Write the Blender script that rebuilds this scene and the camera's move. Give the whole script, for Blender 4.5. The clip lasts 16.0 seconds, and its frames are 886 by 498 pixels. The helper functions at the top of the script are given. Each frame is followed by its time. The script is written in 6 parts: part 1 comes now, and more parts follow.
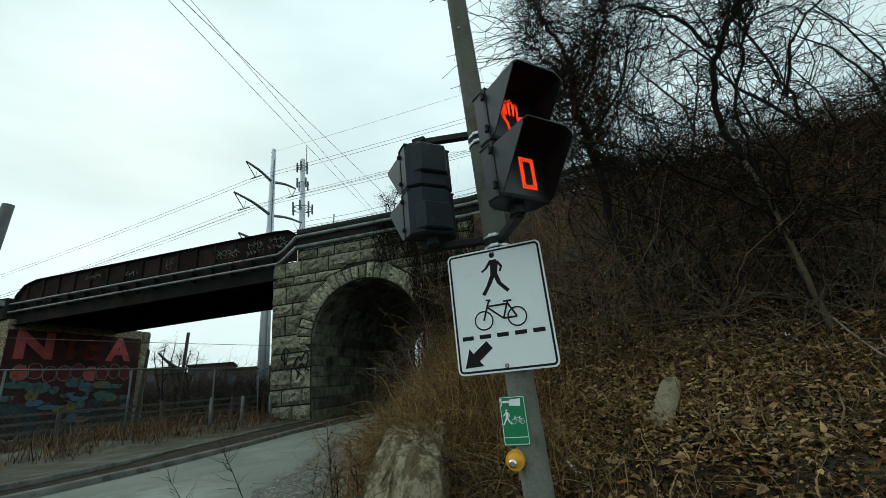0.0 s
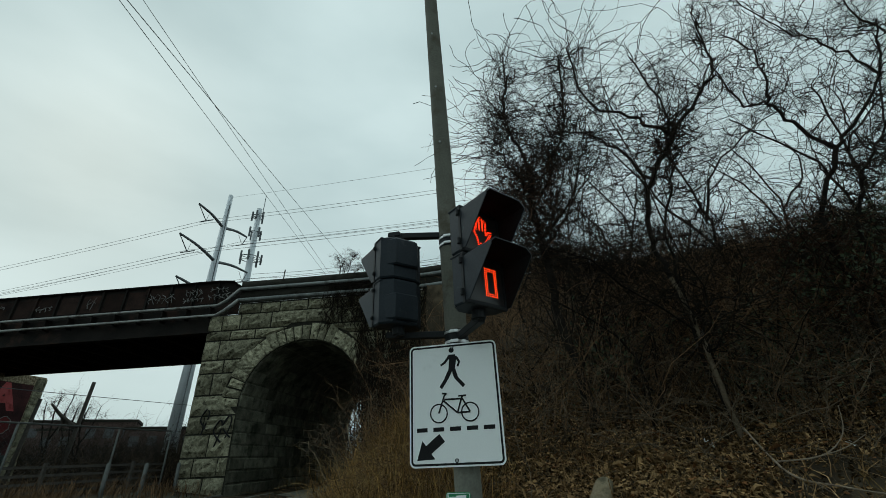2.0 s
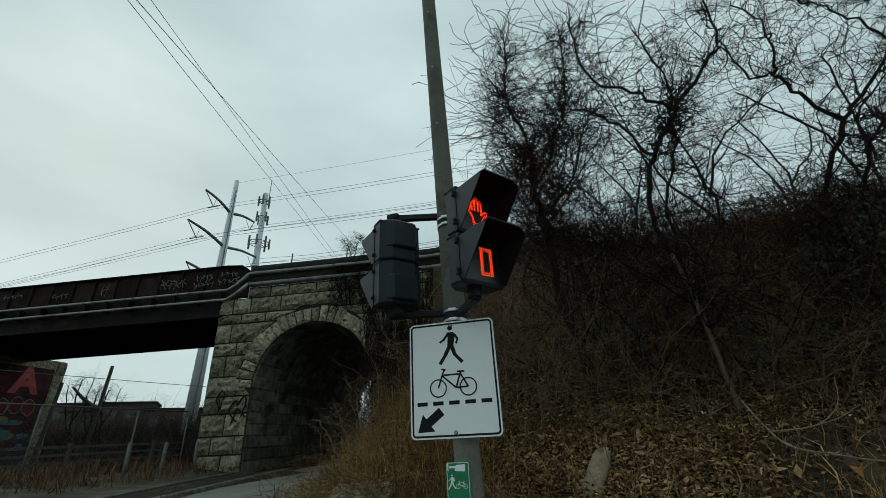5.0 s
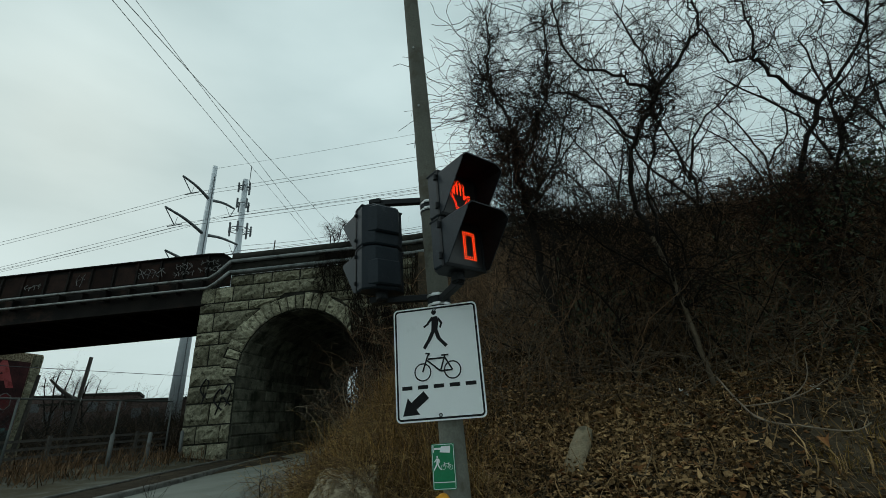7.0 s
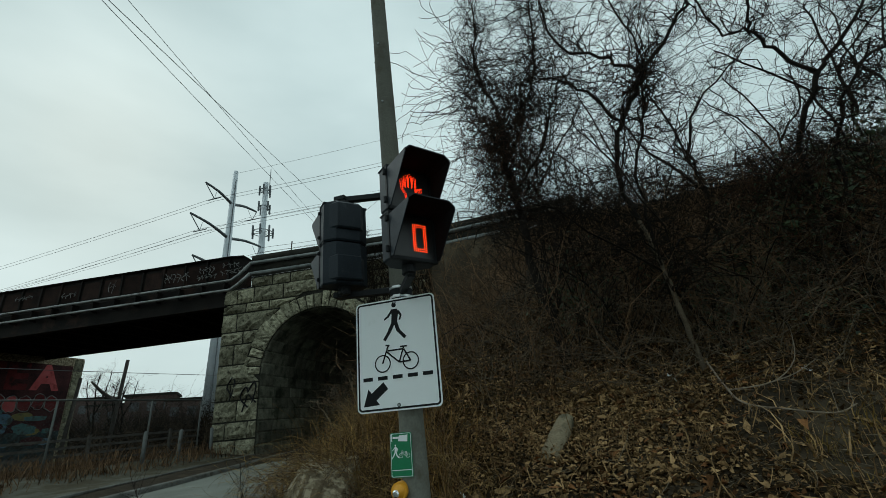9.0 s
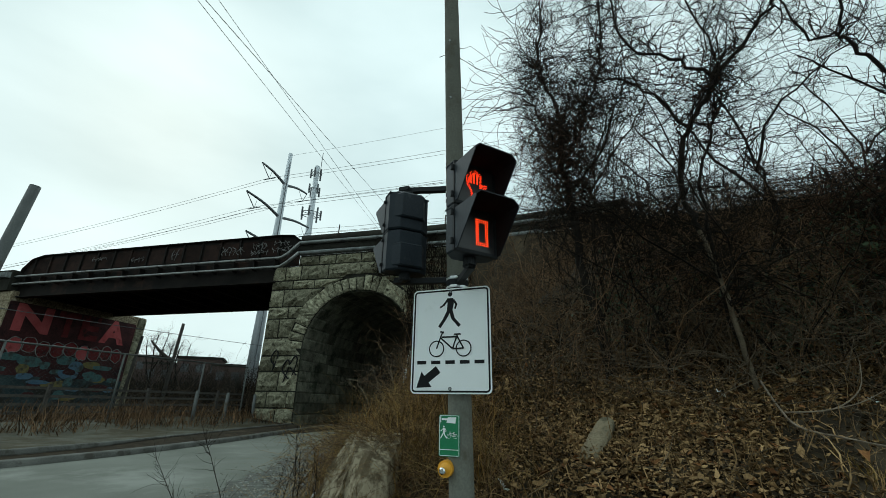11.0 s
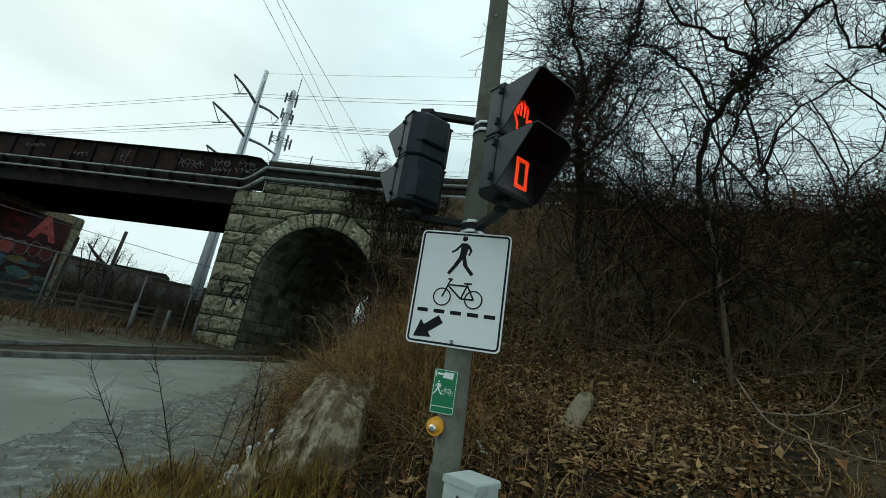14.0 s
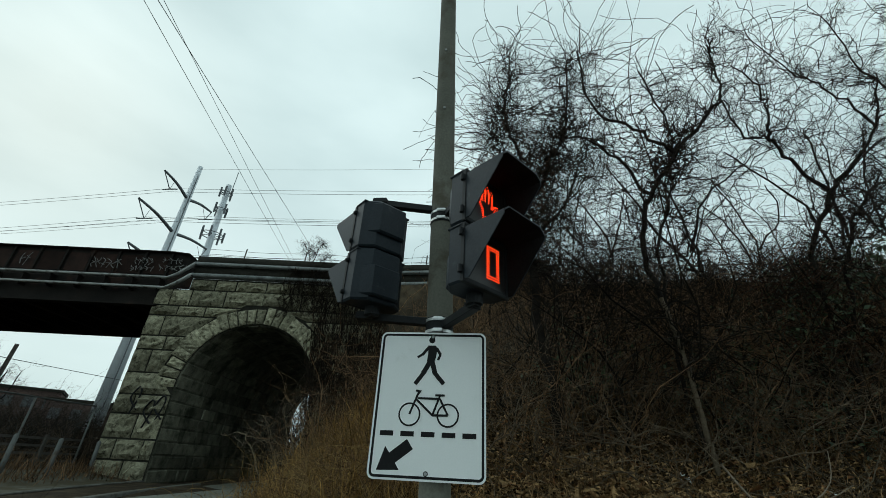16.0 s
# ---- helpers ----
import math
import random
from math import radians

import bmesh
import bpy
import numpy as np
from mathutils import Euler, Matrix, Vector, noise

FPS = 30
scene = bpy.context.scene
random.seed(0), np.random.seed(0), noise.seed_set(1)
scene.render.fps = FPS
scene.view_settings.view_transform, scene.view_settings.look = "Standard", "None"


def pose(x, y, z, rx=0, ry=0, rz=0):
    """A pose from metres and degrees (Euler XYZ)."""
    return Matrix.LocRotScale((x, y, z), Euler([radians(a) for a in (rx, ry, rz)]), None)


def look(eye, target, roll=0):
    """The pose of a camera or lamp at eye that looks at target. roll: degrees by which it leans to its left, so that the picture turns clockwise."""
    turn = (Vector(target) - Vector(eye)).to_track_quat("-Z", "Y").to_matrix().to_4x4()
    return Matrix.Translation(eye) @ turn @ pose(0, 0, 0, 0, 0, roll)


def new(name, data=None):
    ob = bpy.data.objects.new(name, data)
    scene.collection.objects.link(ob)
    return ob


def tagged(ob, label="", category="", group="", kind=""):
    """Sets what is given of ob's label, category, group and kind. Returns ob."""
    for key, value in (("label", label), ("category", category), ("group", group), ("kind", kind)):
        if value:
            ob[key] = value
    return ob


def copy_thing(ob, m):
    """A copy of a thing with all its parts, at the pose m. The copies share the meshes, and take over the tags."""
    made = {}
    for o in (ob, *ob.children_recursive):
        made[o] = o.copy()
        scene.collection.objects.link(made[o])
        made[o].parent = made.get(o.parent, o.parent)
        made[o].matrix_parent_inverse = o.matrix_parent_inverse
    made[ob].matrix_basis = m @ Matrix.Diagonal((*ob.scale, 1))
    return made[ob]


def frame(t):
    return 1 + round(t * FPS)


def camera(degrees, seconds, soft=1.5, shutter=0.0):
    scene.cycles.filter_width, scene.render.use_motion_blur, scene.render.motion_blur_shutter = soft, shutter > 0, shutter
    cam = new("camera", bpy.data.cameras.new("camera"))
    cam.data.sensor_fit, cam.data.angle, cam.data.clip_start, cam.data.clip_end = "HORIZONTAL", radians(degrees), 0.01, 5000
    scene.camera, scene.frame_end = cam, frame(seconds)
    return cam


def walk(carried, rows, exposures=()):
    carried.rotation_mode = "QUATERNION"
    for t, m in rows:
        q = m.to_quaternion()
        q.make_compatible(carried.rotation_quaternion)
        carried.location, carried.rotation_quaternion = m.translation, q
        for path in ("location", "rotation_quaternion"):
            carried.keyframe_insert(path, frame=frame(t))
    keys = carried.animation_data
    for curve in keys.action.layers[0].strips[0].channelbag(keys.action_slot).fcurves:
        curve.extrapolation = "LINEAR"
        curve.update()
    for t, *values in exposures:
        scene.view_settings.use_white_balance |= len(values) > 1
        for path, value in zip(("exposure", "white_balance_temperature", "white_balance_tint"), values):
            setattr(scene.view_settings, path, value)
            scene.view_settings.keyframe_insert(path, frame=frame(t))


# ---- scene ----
cam = camera(94.0, 16.0, soft=0.55)
PATH = [
    (0, (0.346, -0.247, 1.273), (-0.309, 1.54, 1.888), -5.7),
    (0.5, (0.348, -0.499, 1.293), (-0.236, 1.248, 2.073), -3.4),
    (1, (0.328, -0.62, 1.322), (-0.234, 1.112, 2.15), -0.5),
    (1.5, (0.342, -0.618, 1.339), (-0.157, 1.098, 2.238), -1.5),
    (2, (0.346, -0.581, 1.361), (-0.034, 1.166, 2.258), -2.5),
    (2.5, (0.347, -0.553, 1.368), (0.034, 1.225, 2.228), -1.7),
    (3, (0.372, -0.563, 1.363), (0.052, 1.216, 2.221), -3.0),
    (3.5, (0.397, -0.579, 1.352), (0.047, 1.205, 2.186), -3.9),
    (4, (0.418, -0.599, 1.344), (0.031, 1.18, 2.172), -3.9),
    (6.5, (0.426, -0.617, 1.317), (-0.014, 1.175, 2.089), -2.9),
    (7, (0.433, -0.595, 1.328), (0.068, 1.224, 2.075), -4.5),
    (7.5, (0.554, -0.601, 1.296), (0.034, 1.188, 2.022), -4.2),
    (8, (0.787, -0.582, 1.261), (0.171, 1.155, 2.038), -3.8),
    (8.5, (0.87, -0.509, 1.278), (0.36, 1.272, 2.031), -5.4),
    (9, (0.885, -0.499, 1.268), (0.414, 1.303, 1.996), -5.7),
    (9.5, (0.838, -0.522, 1.228), (0.34, 1.308, 1.865), -5.1),
    (9.7, (0.797, -0.55, 1.2), (0.103, 1.245, 1.745), -2.8),
    (11.8, (0.783, -0.669, 1.251), (0.197, 1.079, 2.028), 3.7),
    (12, (0.788, -0.657, 1.251), (0.255, 1.107, 2.028), 3.2),
    (12.5, (0.794, -0.646, 1.268), (0.291, 1.095, 2.114), 3.5),
    (13, (0.792, -0.624, 1.26), (0.248, 1.116, 2.082), 4.3),
    (13.5, (0.667, -0.567, 1.213), (0.041, 1.221, 1.853), 5.7),
    (14, (0.3, -0.372, 1.209), (-0.19, 1.496, 1.729), 8.9),
    (14.5, (0.18, -0.162, 1.219), (-0.261, 1.728, 1.702), 6.9),
    (15, (0.125, -0.038, 1.286), (-0.213, 1.836, 1.897), 2.7),
    (15.5, (0.107, -0.072, 1.375), (-0.16, 1.719, 2.224), 3.6),
    (16, (0.107, -0.116, 1.381), (-0.127, 1.642, 2.305), 3.0),
]
EXPOSURES = [(0, 0.32), (0.5, 0.12), (1, 0.0), (2, -0.14), (3.5, -0.14), (6.5, -0.15), (9, -0.1), (9.5, 0.0), (11.8, 0.32), (12.5, 0.1), (13, 0.0), (13.5, -0.03), (14, 0.3), (14.5, 0.7), (15, 0.78), (15.5, 0.4), (16, 0.13)]
walk(cam, [(t, look(eye, target, roll)) for t, eye, target, roll in PATH], EXPOSURES)

# ---- world and light: a closed white overcast, with a weak wide sun behind the cloud ----
world = bpy.data.worlds.new("overcast")
scene.world = world
world.use_nodes = True
wn, wl = world.node_tree.nodes, world.node_tree.links
wn.clear()
w_out = wn.new("ShaderNodeOutputWorld")
w_bg = wn.new("ShaderNodeBackground")
w_sky = wn.new("ShaderNodeTexSky")
w_sky.sky_type, w_sky.sun_disc = "NISHITA", False
w_sky.sun_elevation, w_sky.sun_rotation = radians(32), radians(-60)
w_sky.dust_density = 4.0
w_dim = wn.new("ShaderNodeVectorMath")
w_dim.operation = "SCALE"
w_dim.inputs["Scale"].default_value = 0.05
w_co = wn.new("ShaderNodeTexCoord")
w_map = wn.new("ShaderNodeMapping")
w_map.inputs["Scale"].default_value = (1.0, 1.0, 2.6)
w_noise = wn.new("ShaderNodeTexNoise")
w_noise.inputs["Scale"].default_value, w_noise.inputs["Detail"].default_value = 1.9, 5.0
w_noise.inputs["Roughness"].default_value = 0.45
w_ramp = wn.new("ShaderNodeValToRGB")
w_ramp.color_ramp.elements[0].position, w_ramp.color_ramp.elements[0].color = 0.3, (0.482, 0.64, 0.652, 1)
w_ramp.color_ramp.elements[1].position, w_ramp.color_ramp.elements[1].color = 0.72, (0.712, 0.89, 0.893, 1)
w_mix = wn.new("ShaderNodeMix")
w_mix.data_type = "RGBA"
w_mix.inputs["Factor"].default_value = 0.93
wl.new(w_sky.outputs["Color"], w_dim.inputs[0])
wl.new(w_co.outputs["Generated"], w_map.inputs["Vector"])
wl.new(w_map.outputs["Vector"], w_noise.inputs["Vector"])
wl.new(w_noise.outputs["Fac"], w_ramp.inputs["Fac"])
wl.new(w_dim.outputs["Vector"], w_mix.inputs["A"])
wl.new(w_ramp.outputs["Color"], w_mix.inputs["B"])
wl.new(w_mix.outputs["Result"], w_bg.inputs["Color"])
w_bg.inputs["Strength"].default_value = 1.0
wl.new(w_bg.outputs["Background"], w_out.inputs["Surface"])

sun_data = bpy.data.lights.new("sun", "SUN")
sun_data.energy, sun_data.angle, sun_data.color = 0.5, radians(30), (0.88, 1.0, 0.98)
sun = new("sun", sun_data)
sun.matrix_world = look((-16, 6, 18), (0, 0, 0))


# ---- materials ----
def material(name, dark, light, rough=0.8, metal=0.0, scale=6.0, fine=60.0, bump=0.3, spread=0.0, stain=None, stain_scale=1.5, stain_at=0.58):
    """Noise at two scales between two colours, a stain colour in patches, bump, and a shift from piece to piece."""
    m = bpy.data.materials.new(name)
    m.use_nodes = True
    n, l = m.node_tree.nodes, m.node_tree.links
    b = n["Principled BSDF"]
    b.inputs["Roughness"].default_value, b.inputs["Metallic"].default_value = rough, metal
    b.inputs["Specular IOR Level"].default_value = 0.08 if rough > 0.78 or name == "girder" else 0.2 if name in ("hood_grey", "black_plastic", "sign_black") else 0.45
    co = n.new("ShaderNodeTexCoord")
    a = n.new("ShaderNodeTexNoise")
    a.inputs["Scale"].default_value, a.inputs["Detail"].default_value = scale, 6.0
    f = n.new("ShaderNodeTexNoise")
    f.inputs["Scale"].default_value, f.inputs["Detail"].default_value = fine, 3.0
    geo = n.new("ShaderNodeNewGeometry")
    l.new(geo.outputs["Position"], a.inputs["Vector"])
    l.new(geo.outputs["Position"], f.inputs["Vector"])
    add = n.new("ShaderNodeMath")
    add.operation = "MULTIPLY_ADD"
    add.inputs[1].default_value = 0.45
    l.new(f.outputs["Fac"], add.inputs[0])
    half = n.new("ShaderNodeMath")
    half.operation = "MULTIPLY"
    half.inputs[1].default_value = 0.55
    l.new(a.outputs["Fac"], half.inputs[0])
    l.new(half.outputs[0], add.inputs[2])
    ramp = n.new("ShaderNodeValToRGB")
    ramp.color_ramp.elements[0].position, ramp.color_ramp.elements[0].color = 0.36, (*dark, 1)
    ramp.color_ramp.elements[1].position, ramp.color_ramp.elements[1].color = 0.64, (*light, 1)
    l.new(add.outputs[0], ramp.inputs["Fac"])
    colour = ramp.outputs["Color"]
    if stain:
        s = n.new("ShaderNodeTexNoise")
        s.inputs["Scale"].default_value, s.inputs["Detail"].default_value = stain_scale, 8.0
        s.inputs["Roughness"].default_value = 0.65
        l.new(geo.outputs["Position"], s.inputs["Vector"])
        edge = n.new("ShaderNodeValToRGB")
        edge.color_ramp.elements[0].position, edge.color_ramp.elements[1].position = stain_at - 0.06, stain_at + 0.06
        l.new(s.outputs["Fac"], edge.inputs["Fac"])
        mix = n.new("ShaderNodeMix")
        mix.data_type = "RGBA"
        l.new(edge.outputs["Color"], mix.inputs["Factor"])
        l.new(colour, mix.inputs["A"])
        mix.inputs["B"].default_value = (*stain, 1)
        colour = mix.outputs["Result"]
    if spread:
        info = n.new("ShaderNodeObjectInfo")
        addr = n.new("ShaderNodeMath")
        addr.operation = "ADD"
        l.new(info.outputs["Random"], addr.inputs[0])
        l.new(geo.outputs["Random Per Island"], addr.inputs[1])
        fr = n.new("ShaderNodeMath")
        fr.operation = "FRACT"
        l.new(addr.outputs[0], fr.inputs[0])
        rng = n.new("ShaderNodeMapRange")
        rng.inputs["To Min"].default_value, rng.inputs["To Max"].default_value = 1 - spread, 1 + spread
        l.new(fr.outputs[0], rng.inputs["Value"])
        hue = n.new("ShaderNodeHueSaturation")
        l.new(rng.outputs["Result"], hue.inputs["Value"])
        l.new(colour, hue.inputs["Color"])
        colour = hue.outputs["Color"]
    l.new(colour, b.inputs["Base Color"])
    if bump:
        bp = n.new("ShaderNodeBump")
        bp.inputs["Strength"].default_value, bp.inputs["Distance"].default_value = bump, 0.02
        l.new(add.outputs[0], bp.inputs["Height"])
        l.new(bp.outputs["Normal"], b.inputs["Normal"])
    return m


def glow(name, colour, strength):
    m = bpy.data.materials.new(name)
    m.use_nodes = True
    b = m.node_tree.nodes["Principled BSDF"]
    b.inputs["Base Color"].default_value = (*[c * 0.3 for c in colour], 1)
    b.inputs["Emission Color"].default_value = (*colour, 1)
    b.inputs["Emission Strength"].default_value = strength
    return m


M = {
    "soil": material("soil", (0.01674, 0.01287, 0.009009), (0.04633, 0.03604, 0.02317), 0.95, scale=3, fine=40, bump=0.6, stain=(0.0708, 0.05405, 0.03476), stain_scale=0.9),
    "asphalt": material("asphalt", (0.116, 0.122, 0.104), (0.188, 0.197, 0.172), 0.8, scale=0.7, fine=90, bump=0.2, stain=(0.232, 0.24, 0.214), stain_scale=0.35, stain_at=0.6),
    "shoulder": material("shoulder", (0.06, 0.061, 0.052), (0.15, 0.152, 0.135), 0.85, scale=6.0, fine=60, bump=0.9, stain=(0.23, 0.24, 0.225), stain_scale=5.5, stain_at=0.6),
    "kerb": material("kerb", (0.064, 0.064, 0.0576), (0.152, 0.152, 0.14), 0.9, scale=2, fine=50, stain=(0.064, 0.06, 0.052), stain_scale=3),
    "stone": material("stone", (0.10, 0.094, 0.062), (0.375, 0.357, 0.255), 0.92, scale=6.5, fine=55, bump=1.0, spread=0.36, stain=(0.055, 0.05, 0.033), stain_scale=4.5, stain_at=0.59),
    "mortar": material("mortar", (0.01496, 0.01428, 0.01156), (0.0408, 0.03944, 0.03196), 0.95, scale=3, fine=40, bump=0.6, stain=(0.0272, 0.0272, 0.0238), stain_scale=0.8),
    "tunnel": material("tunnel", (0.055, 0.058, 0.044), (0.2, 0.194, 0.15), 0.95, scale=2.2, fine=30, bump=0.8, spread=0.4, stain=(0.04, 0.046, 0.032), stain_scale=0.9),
    "concrete": material("concrete", (0.09, 0.068, 0.041), (0.17, 0.134, 0.086), 0.92, scale=9.0, fine=45, bump=1.0, stain=(0.35, 0.295, 0.205), stain_scale=8.0, stain_at=0.505),
    "cornice": material("cornice", (0.128, 0.14, 0.14), (0.264, 0.28, 0.276), 0.85, scale=1.6, fine=30, bump=0.3, stain=(0.072, 0.076, 0.072), stain_scale=1.3),
    "girder": material("girder", (0.006528, 0.005984, 0.00544), (0.01958, 0.01632, 0.01414), 0.7, scale=1.0, fine=30, bump=0.3, stain=(0.03808, 0.02176, 0.01632), stain_scale=0.9, stain_at=0.6),
    "rust": material("rust", (0.0112, 0.008, 0.0072), (0.04, 0.0224, 0.0176), 0.85, scale=1.4, fine=30, bump=0.3, spread=0.35),
    "duct": material("duct", (0.17, 0.1785, 0.17), (0.306, 0.3145, 0.306), 0.7, scale=1.4, fine=30, bump=0.1, stain=(0.085, 0.0765, 0.068), stain_scale=2),
    "pole": material("pole", (0.105, 0.105, 0.088), (0.158, 0.156, 0.132), 0.9, scale=2.5, fine=70, bump=0.15, stain=(0.085, 0.076, 0.058), stain_scale=3.0, stain_at=0.58),
    "black": material("black_plastic", (0.009, 0.010, 0.011), (0.017, 0.019, 0.021), 0.6, scale=4, fine=80, bump=0.05),
    "hood": material("hood_grey", (0.0085, 0.0125, 0.0175), (0.0165, 0.0235, 0.0305), 0.5, scale=5, fine=90, bump=0.05, stain=(0.036, 0.044, 0.049), stain_scale=9, stain_at=0.7),
    "hood_in": material("hood_inside", (0.010, 0.010, 0.010), (0.016, 0.016, 0.016), 0.95, scale=5, fine=90, bump=0.02),
    "lens": material("lens_black", (0.012, 0.012, 0.012), (0.02, 0.018, 0.018), 0.35, scale=8, fine=200, bump=0.05),
    "steel": material("steel_band", (0.55, 0.56, 0.56), (0.72, 0.73, 0.73), 0.35, 0.6, scale=9, fine=120, bump=0.05),
    "galv": material("galvanised", (0.24, 0.25, 0.25), (0.36, 0.37, 0.37), 0.55, 0.35, scale=5, fine=60, bump=0.08, stain=(0.16, 0.14, 0.12), stain_scale=4, stain_at=0.66),
    "fence": material("fence_steel", (0.064, 0.0704, 0.0672), (0.1152, 0.1216, 0.1184), 0.65, 0.2, scale=3, fine=40, bump=0.05, stain=(0.0576, 0.0448, 0.0352), stain_scale=3, stain_at=0.62),
    "sign": material("sign_white", (0.76, 0.78, 0.78), (0.80, 0.82, 0.82), 0.45, scale=3, fine=120, bump=0.02, stain=(0.68, 0.70, 0.69), stain_scale=5, stain_at=0.68),
    "ink": material("sign_black", (0.006, 0.006, 0.0065), (0.011, 0.011, 0.012), 0.7, scale=4, fine=90, bump=0.02),
    "green": material("sign_green", (0.0, 0.16, 0.062), (0.005, 0.20, 0.08), 0.4, scale=4, fine=90, bump=0.02),
    "yellow": material("button_yellow", (0.62, 0.27, 0.012), (0.75, 0.34, 0.02), 0.45, scale=8, fine=90, bump=0.05, stain=(0.40, 0.18, 0.02), stain_scale=12, stain_at=0.64),
    "chrome": material("chrome", (0.7, 0.7, 0.7), (0.8, 0.8, 0.8), 0.18, 1.0, scale=9, fine=120, bump=0.0),
    "cabinet": material("cabinet_grey", (0.36, 0.41, 0.39), (0.45, 0.50, 0.48), 0.6, scale=5, fine=70, bump=0.05, stain=(0.26, 0.29, 0.27), stain_scale=7, stain_at=0.62),
    "wood": material("weathered_wood", (0.05, 0.045, 0.04), (0.10, 0.09, 0.08), 0.9, scale=5, fine=60, bump=0.5),
    "wire": material("wire", (0.05, 0.055, 0.06), (0.08, 0.085, 0.09), 0.6, scale=3, fine=20, bump=0.0),
    "tower": material("tower_steel", (0.46, 0.50, 0.53), (0.58, 0.62, 0.65), 0.55, 0.2, scale=0.6, fine=12, bump=0.0),
    "tower_dark": material("tower_arm", (0.10, 0.11, 0.12), (0.15, 0.16, 0.17), 0.6, 0.2, scale=0.6, fine=12, bump=0.0),
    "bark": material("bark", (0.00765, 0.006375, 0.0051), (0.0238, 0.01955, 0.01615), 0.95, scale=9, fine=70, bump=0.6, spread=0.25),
    "bark_pale": material("bark_pale", (0.085, 0.067, 0.045), (0.21, 0.168, 0.118), 0.95, scale=9, fine=70, bump=0.6, spread=0.3),
    "bark_mid": material("bark_mid", (0.05, 0.037, 0.0245), (0.135, 0.102, 0.07), 0.95, scale=9, fine=70, bump=0.6, spread=0.35),
    "branch_pale": material("branch_pale", (0.1404, 0.108, 0.081), (0.2916, 0.2376, 0.1782), 0.95, scale=9, fine=70, bump=0.5),
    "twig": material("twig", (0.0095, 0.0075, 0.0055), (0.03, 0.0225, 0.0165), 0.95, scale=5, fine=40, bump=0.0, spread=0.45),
    "brush": material("brush_stems", (0.036, 0.021, 0.0118), (0.2, 0.122, 0.066), 0.95, scale=1.2, fine=30, bump=0.0, spread=0.78),
    "straw": material("dry_grass", (0.10, 0.053, 0.016), (0.33, 0.198, 0.066), 0.9, scale=1.6, fine=30, bump=0.0, spread=0.65),
    "creeper": material("creeper_brown", (0.022, 0.011, 0.007), (0.085, 0.046, 0.028), 0.95, scale=3, fine=30, bump=0.0, spread=0.6),
    "leaf": material("dead_leaf", (0.017, 0.0098, 0.0042), (0.118, 0.07, 0.028), 0.85, scale=2.2, fine=60, bump=0.2, spread=0.75),
    "leaf_pale": material("dead_leaf_pale", (0.125, 0.072, 0.031), (0.36, 0.232, 0.112), 0.85, scale=4, fine=60, bump=0.2, spread=0.55),
    "moss": material("low_green", (0.0945, 0.063, 0.0144), (0.231, 0.1485, 0.04), 0.95, scale=4, fine=50, bump=0.0, spread=0.4),
    "leaf_rust": material("dead_leaf_rust", (0.075, 0.032, 0.013), (0.22, 0.105, 0.042), 0.85, scale=4, fine=60, bump=0.2, spread=0.55),
    "boulder": material("boulder", (0.16, 0.13, 0.085), (0.27, 0.225, 0.15), 0.92, scale=6, fine=60, bump=0.7, stain=(0.10, 0.09, 0.06), stain_scale=6),
    "brick": material("far_brick", (0.07, 0.05, 0.045), (0.11, 0.075, 0.066), 0.9, scale=0.4, fine=4, bump=0.0),
    "pane": material("far_pane", (0.05, 0.055, 0.06), (0.08, 0.085, 0.09), 0.5, scale=0.4, fine=4, bump=0.0),
    "paint_dark": material("paint_dark", (0.02, 0.013, 0.014), (0.085, 0.03, 0.03), 0.8, scale=1.0, fine=14, bump=0.3),
    "paint_red": material("paint_red", (0.46, 0.07, 0.09), (0.62, 0.14, 0.17), 0.7, scale=1.2, fine=20, bump=0.2, stain=(0.24, 0.05, 0.06), stain_scale=1.4),
    "paint_red_old": material("paint_red_old", (0.08775, 0.0158, 0.01755), (0.1667, 0.03071, 0.03071), 0.8, scale=1.2, fine=20, bump=0.2, stain=(0.0351, 0.01755, 0.01755), stain_scale=1.4),
    "paint_bright": material("paint_pink", (0.34, 0.0578, 0.0612), (0.4624, 0.1156, 0.1156), 0.8, scale=1.2, fine=20, bump=0.2, stain=(0.204, 0.0408, 0.0408), stain_scale=1.4, stain_at=0.62),
    "paint_blue": material("paint_blue", (0.022, 0.035, 0.04), (0.055, 0.085, 0.09), 0.8, scale=0.9, fine=12, bump=0.2, stain=(0.03, 0.028, 0.024), stain_scale=0.8, stain_at=0.5),
    "paint_white": material("paint_white", (0.15, 0.15, 0.145), (0.24, 0.24, 0.235), 0.85, scale=4, fine=40, bump=0.0),
    "litter": material("litter_white", (0.6, 0.62, 0.62), (0.75, 0.77, 0.77), 0.6, scale=6, fine=60, bump=0.0),
    "paint_teal": material("paint_teal", (0.035, 0.085, 0.09), (0.10, 0.19, 0.19), 0.8, scale=1.6, fine=14, bump=0.2, stain=(0.05, 0.055, 0.05), stain_scale=1.6, stain_at=0.56),
    "paint_sky": material("paint_sky_blue", (0.05, 0.10, 0.16), (0.11, 0.20, 0.28), 0.8, scale=1.6, fine=14, bump=0.2, stain=(0.05, 0.06, 0.06), stain_scale=1.6, stain_at=0.56),
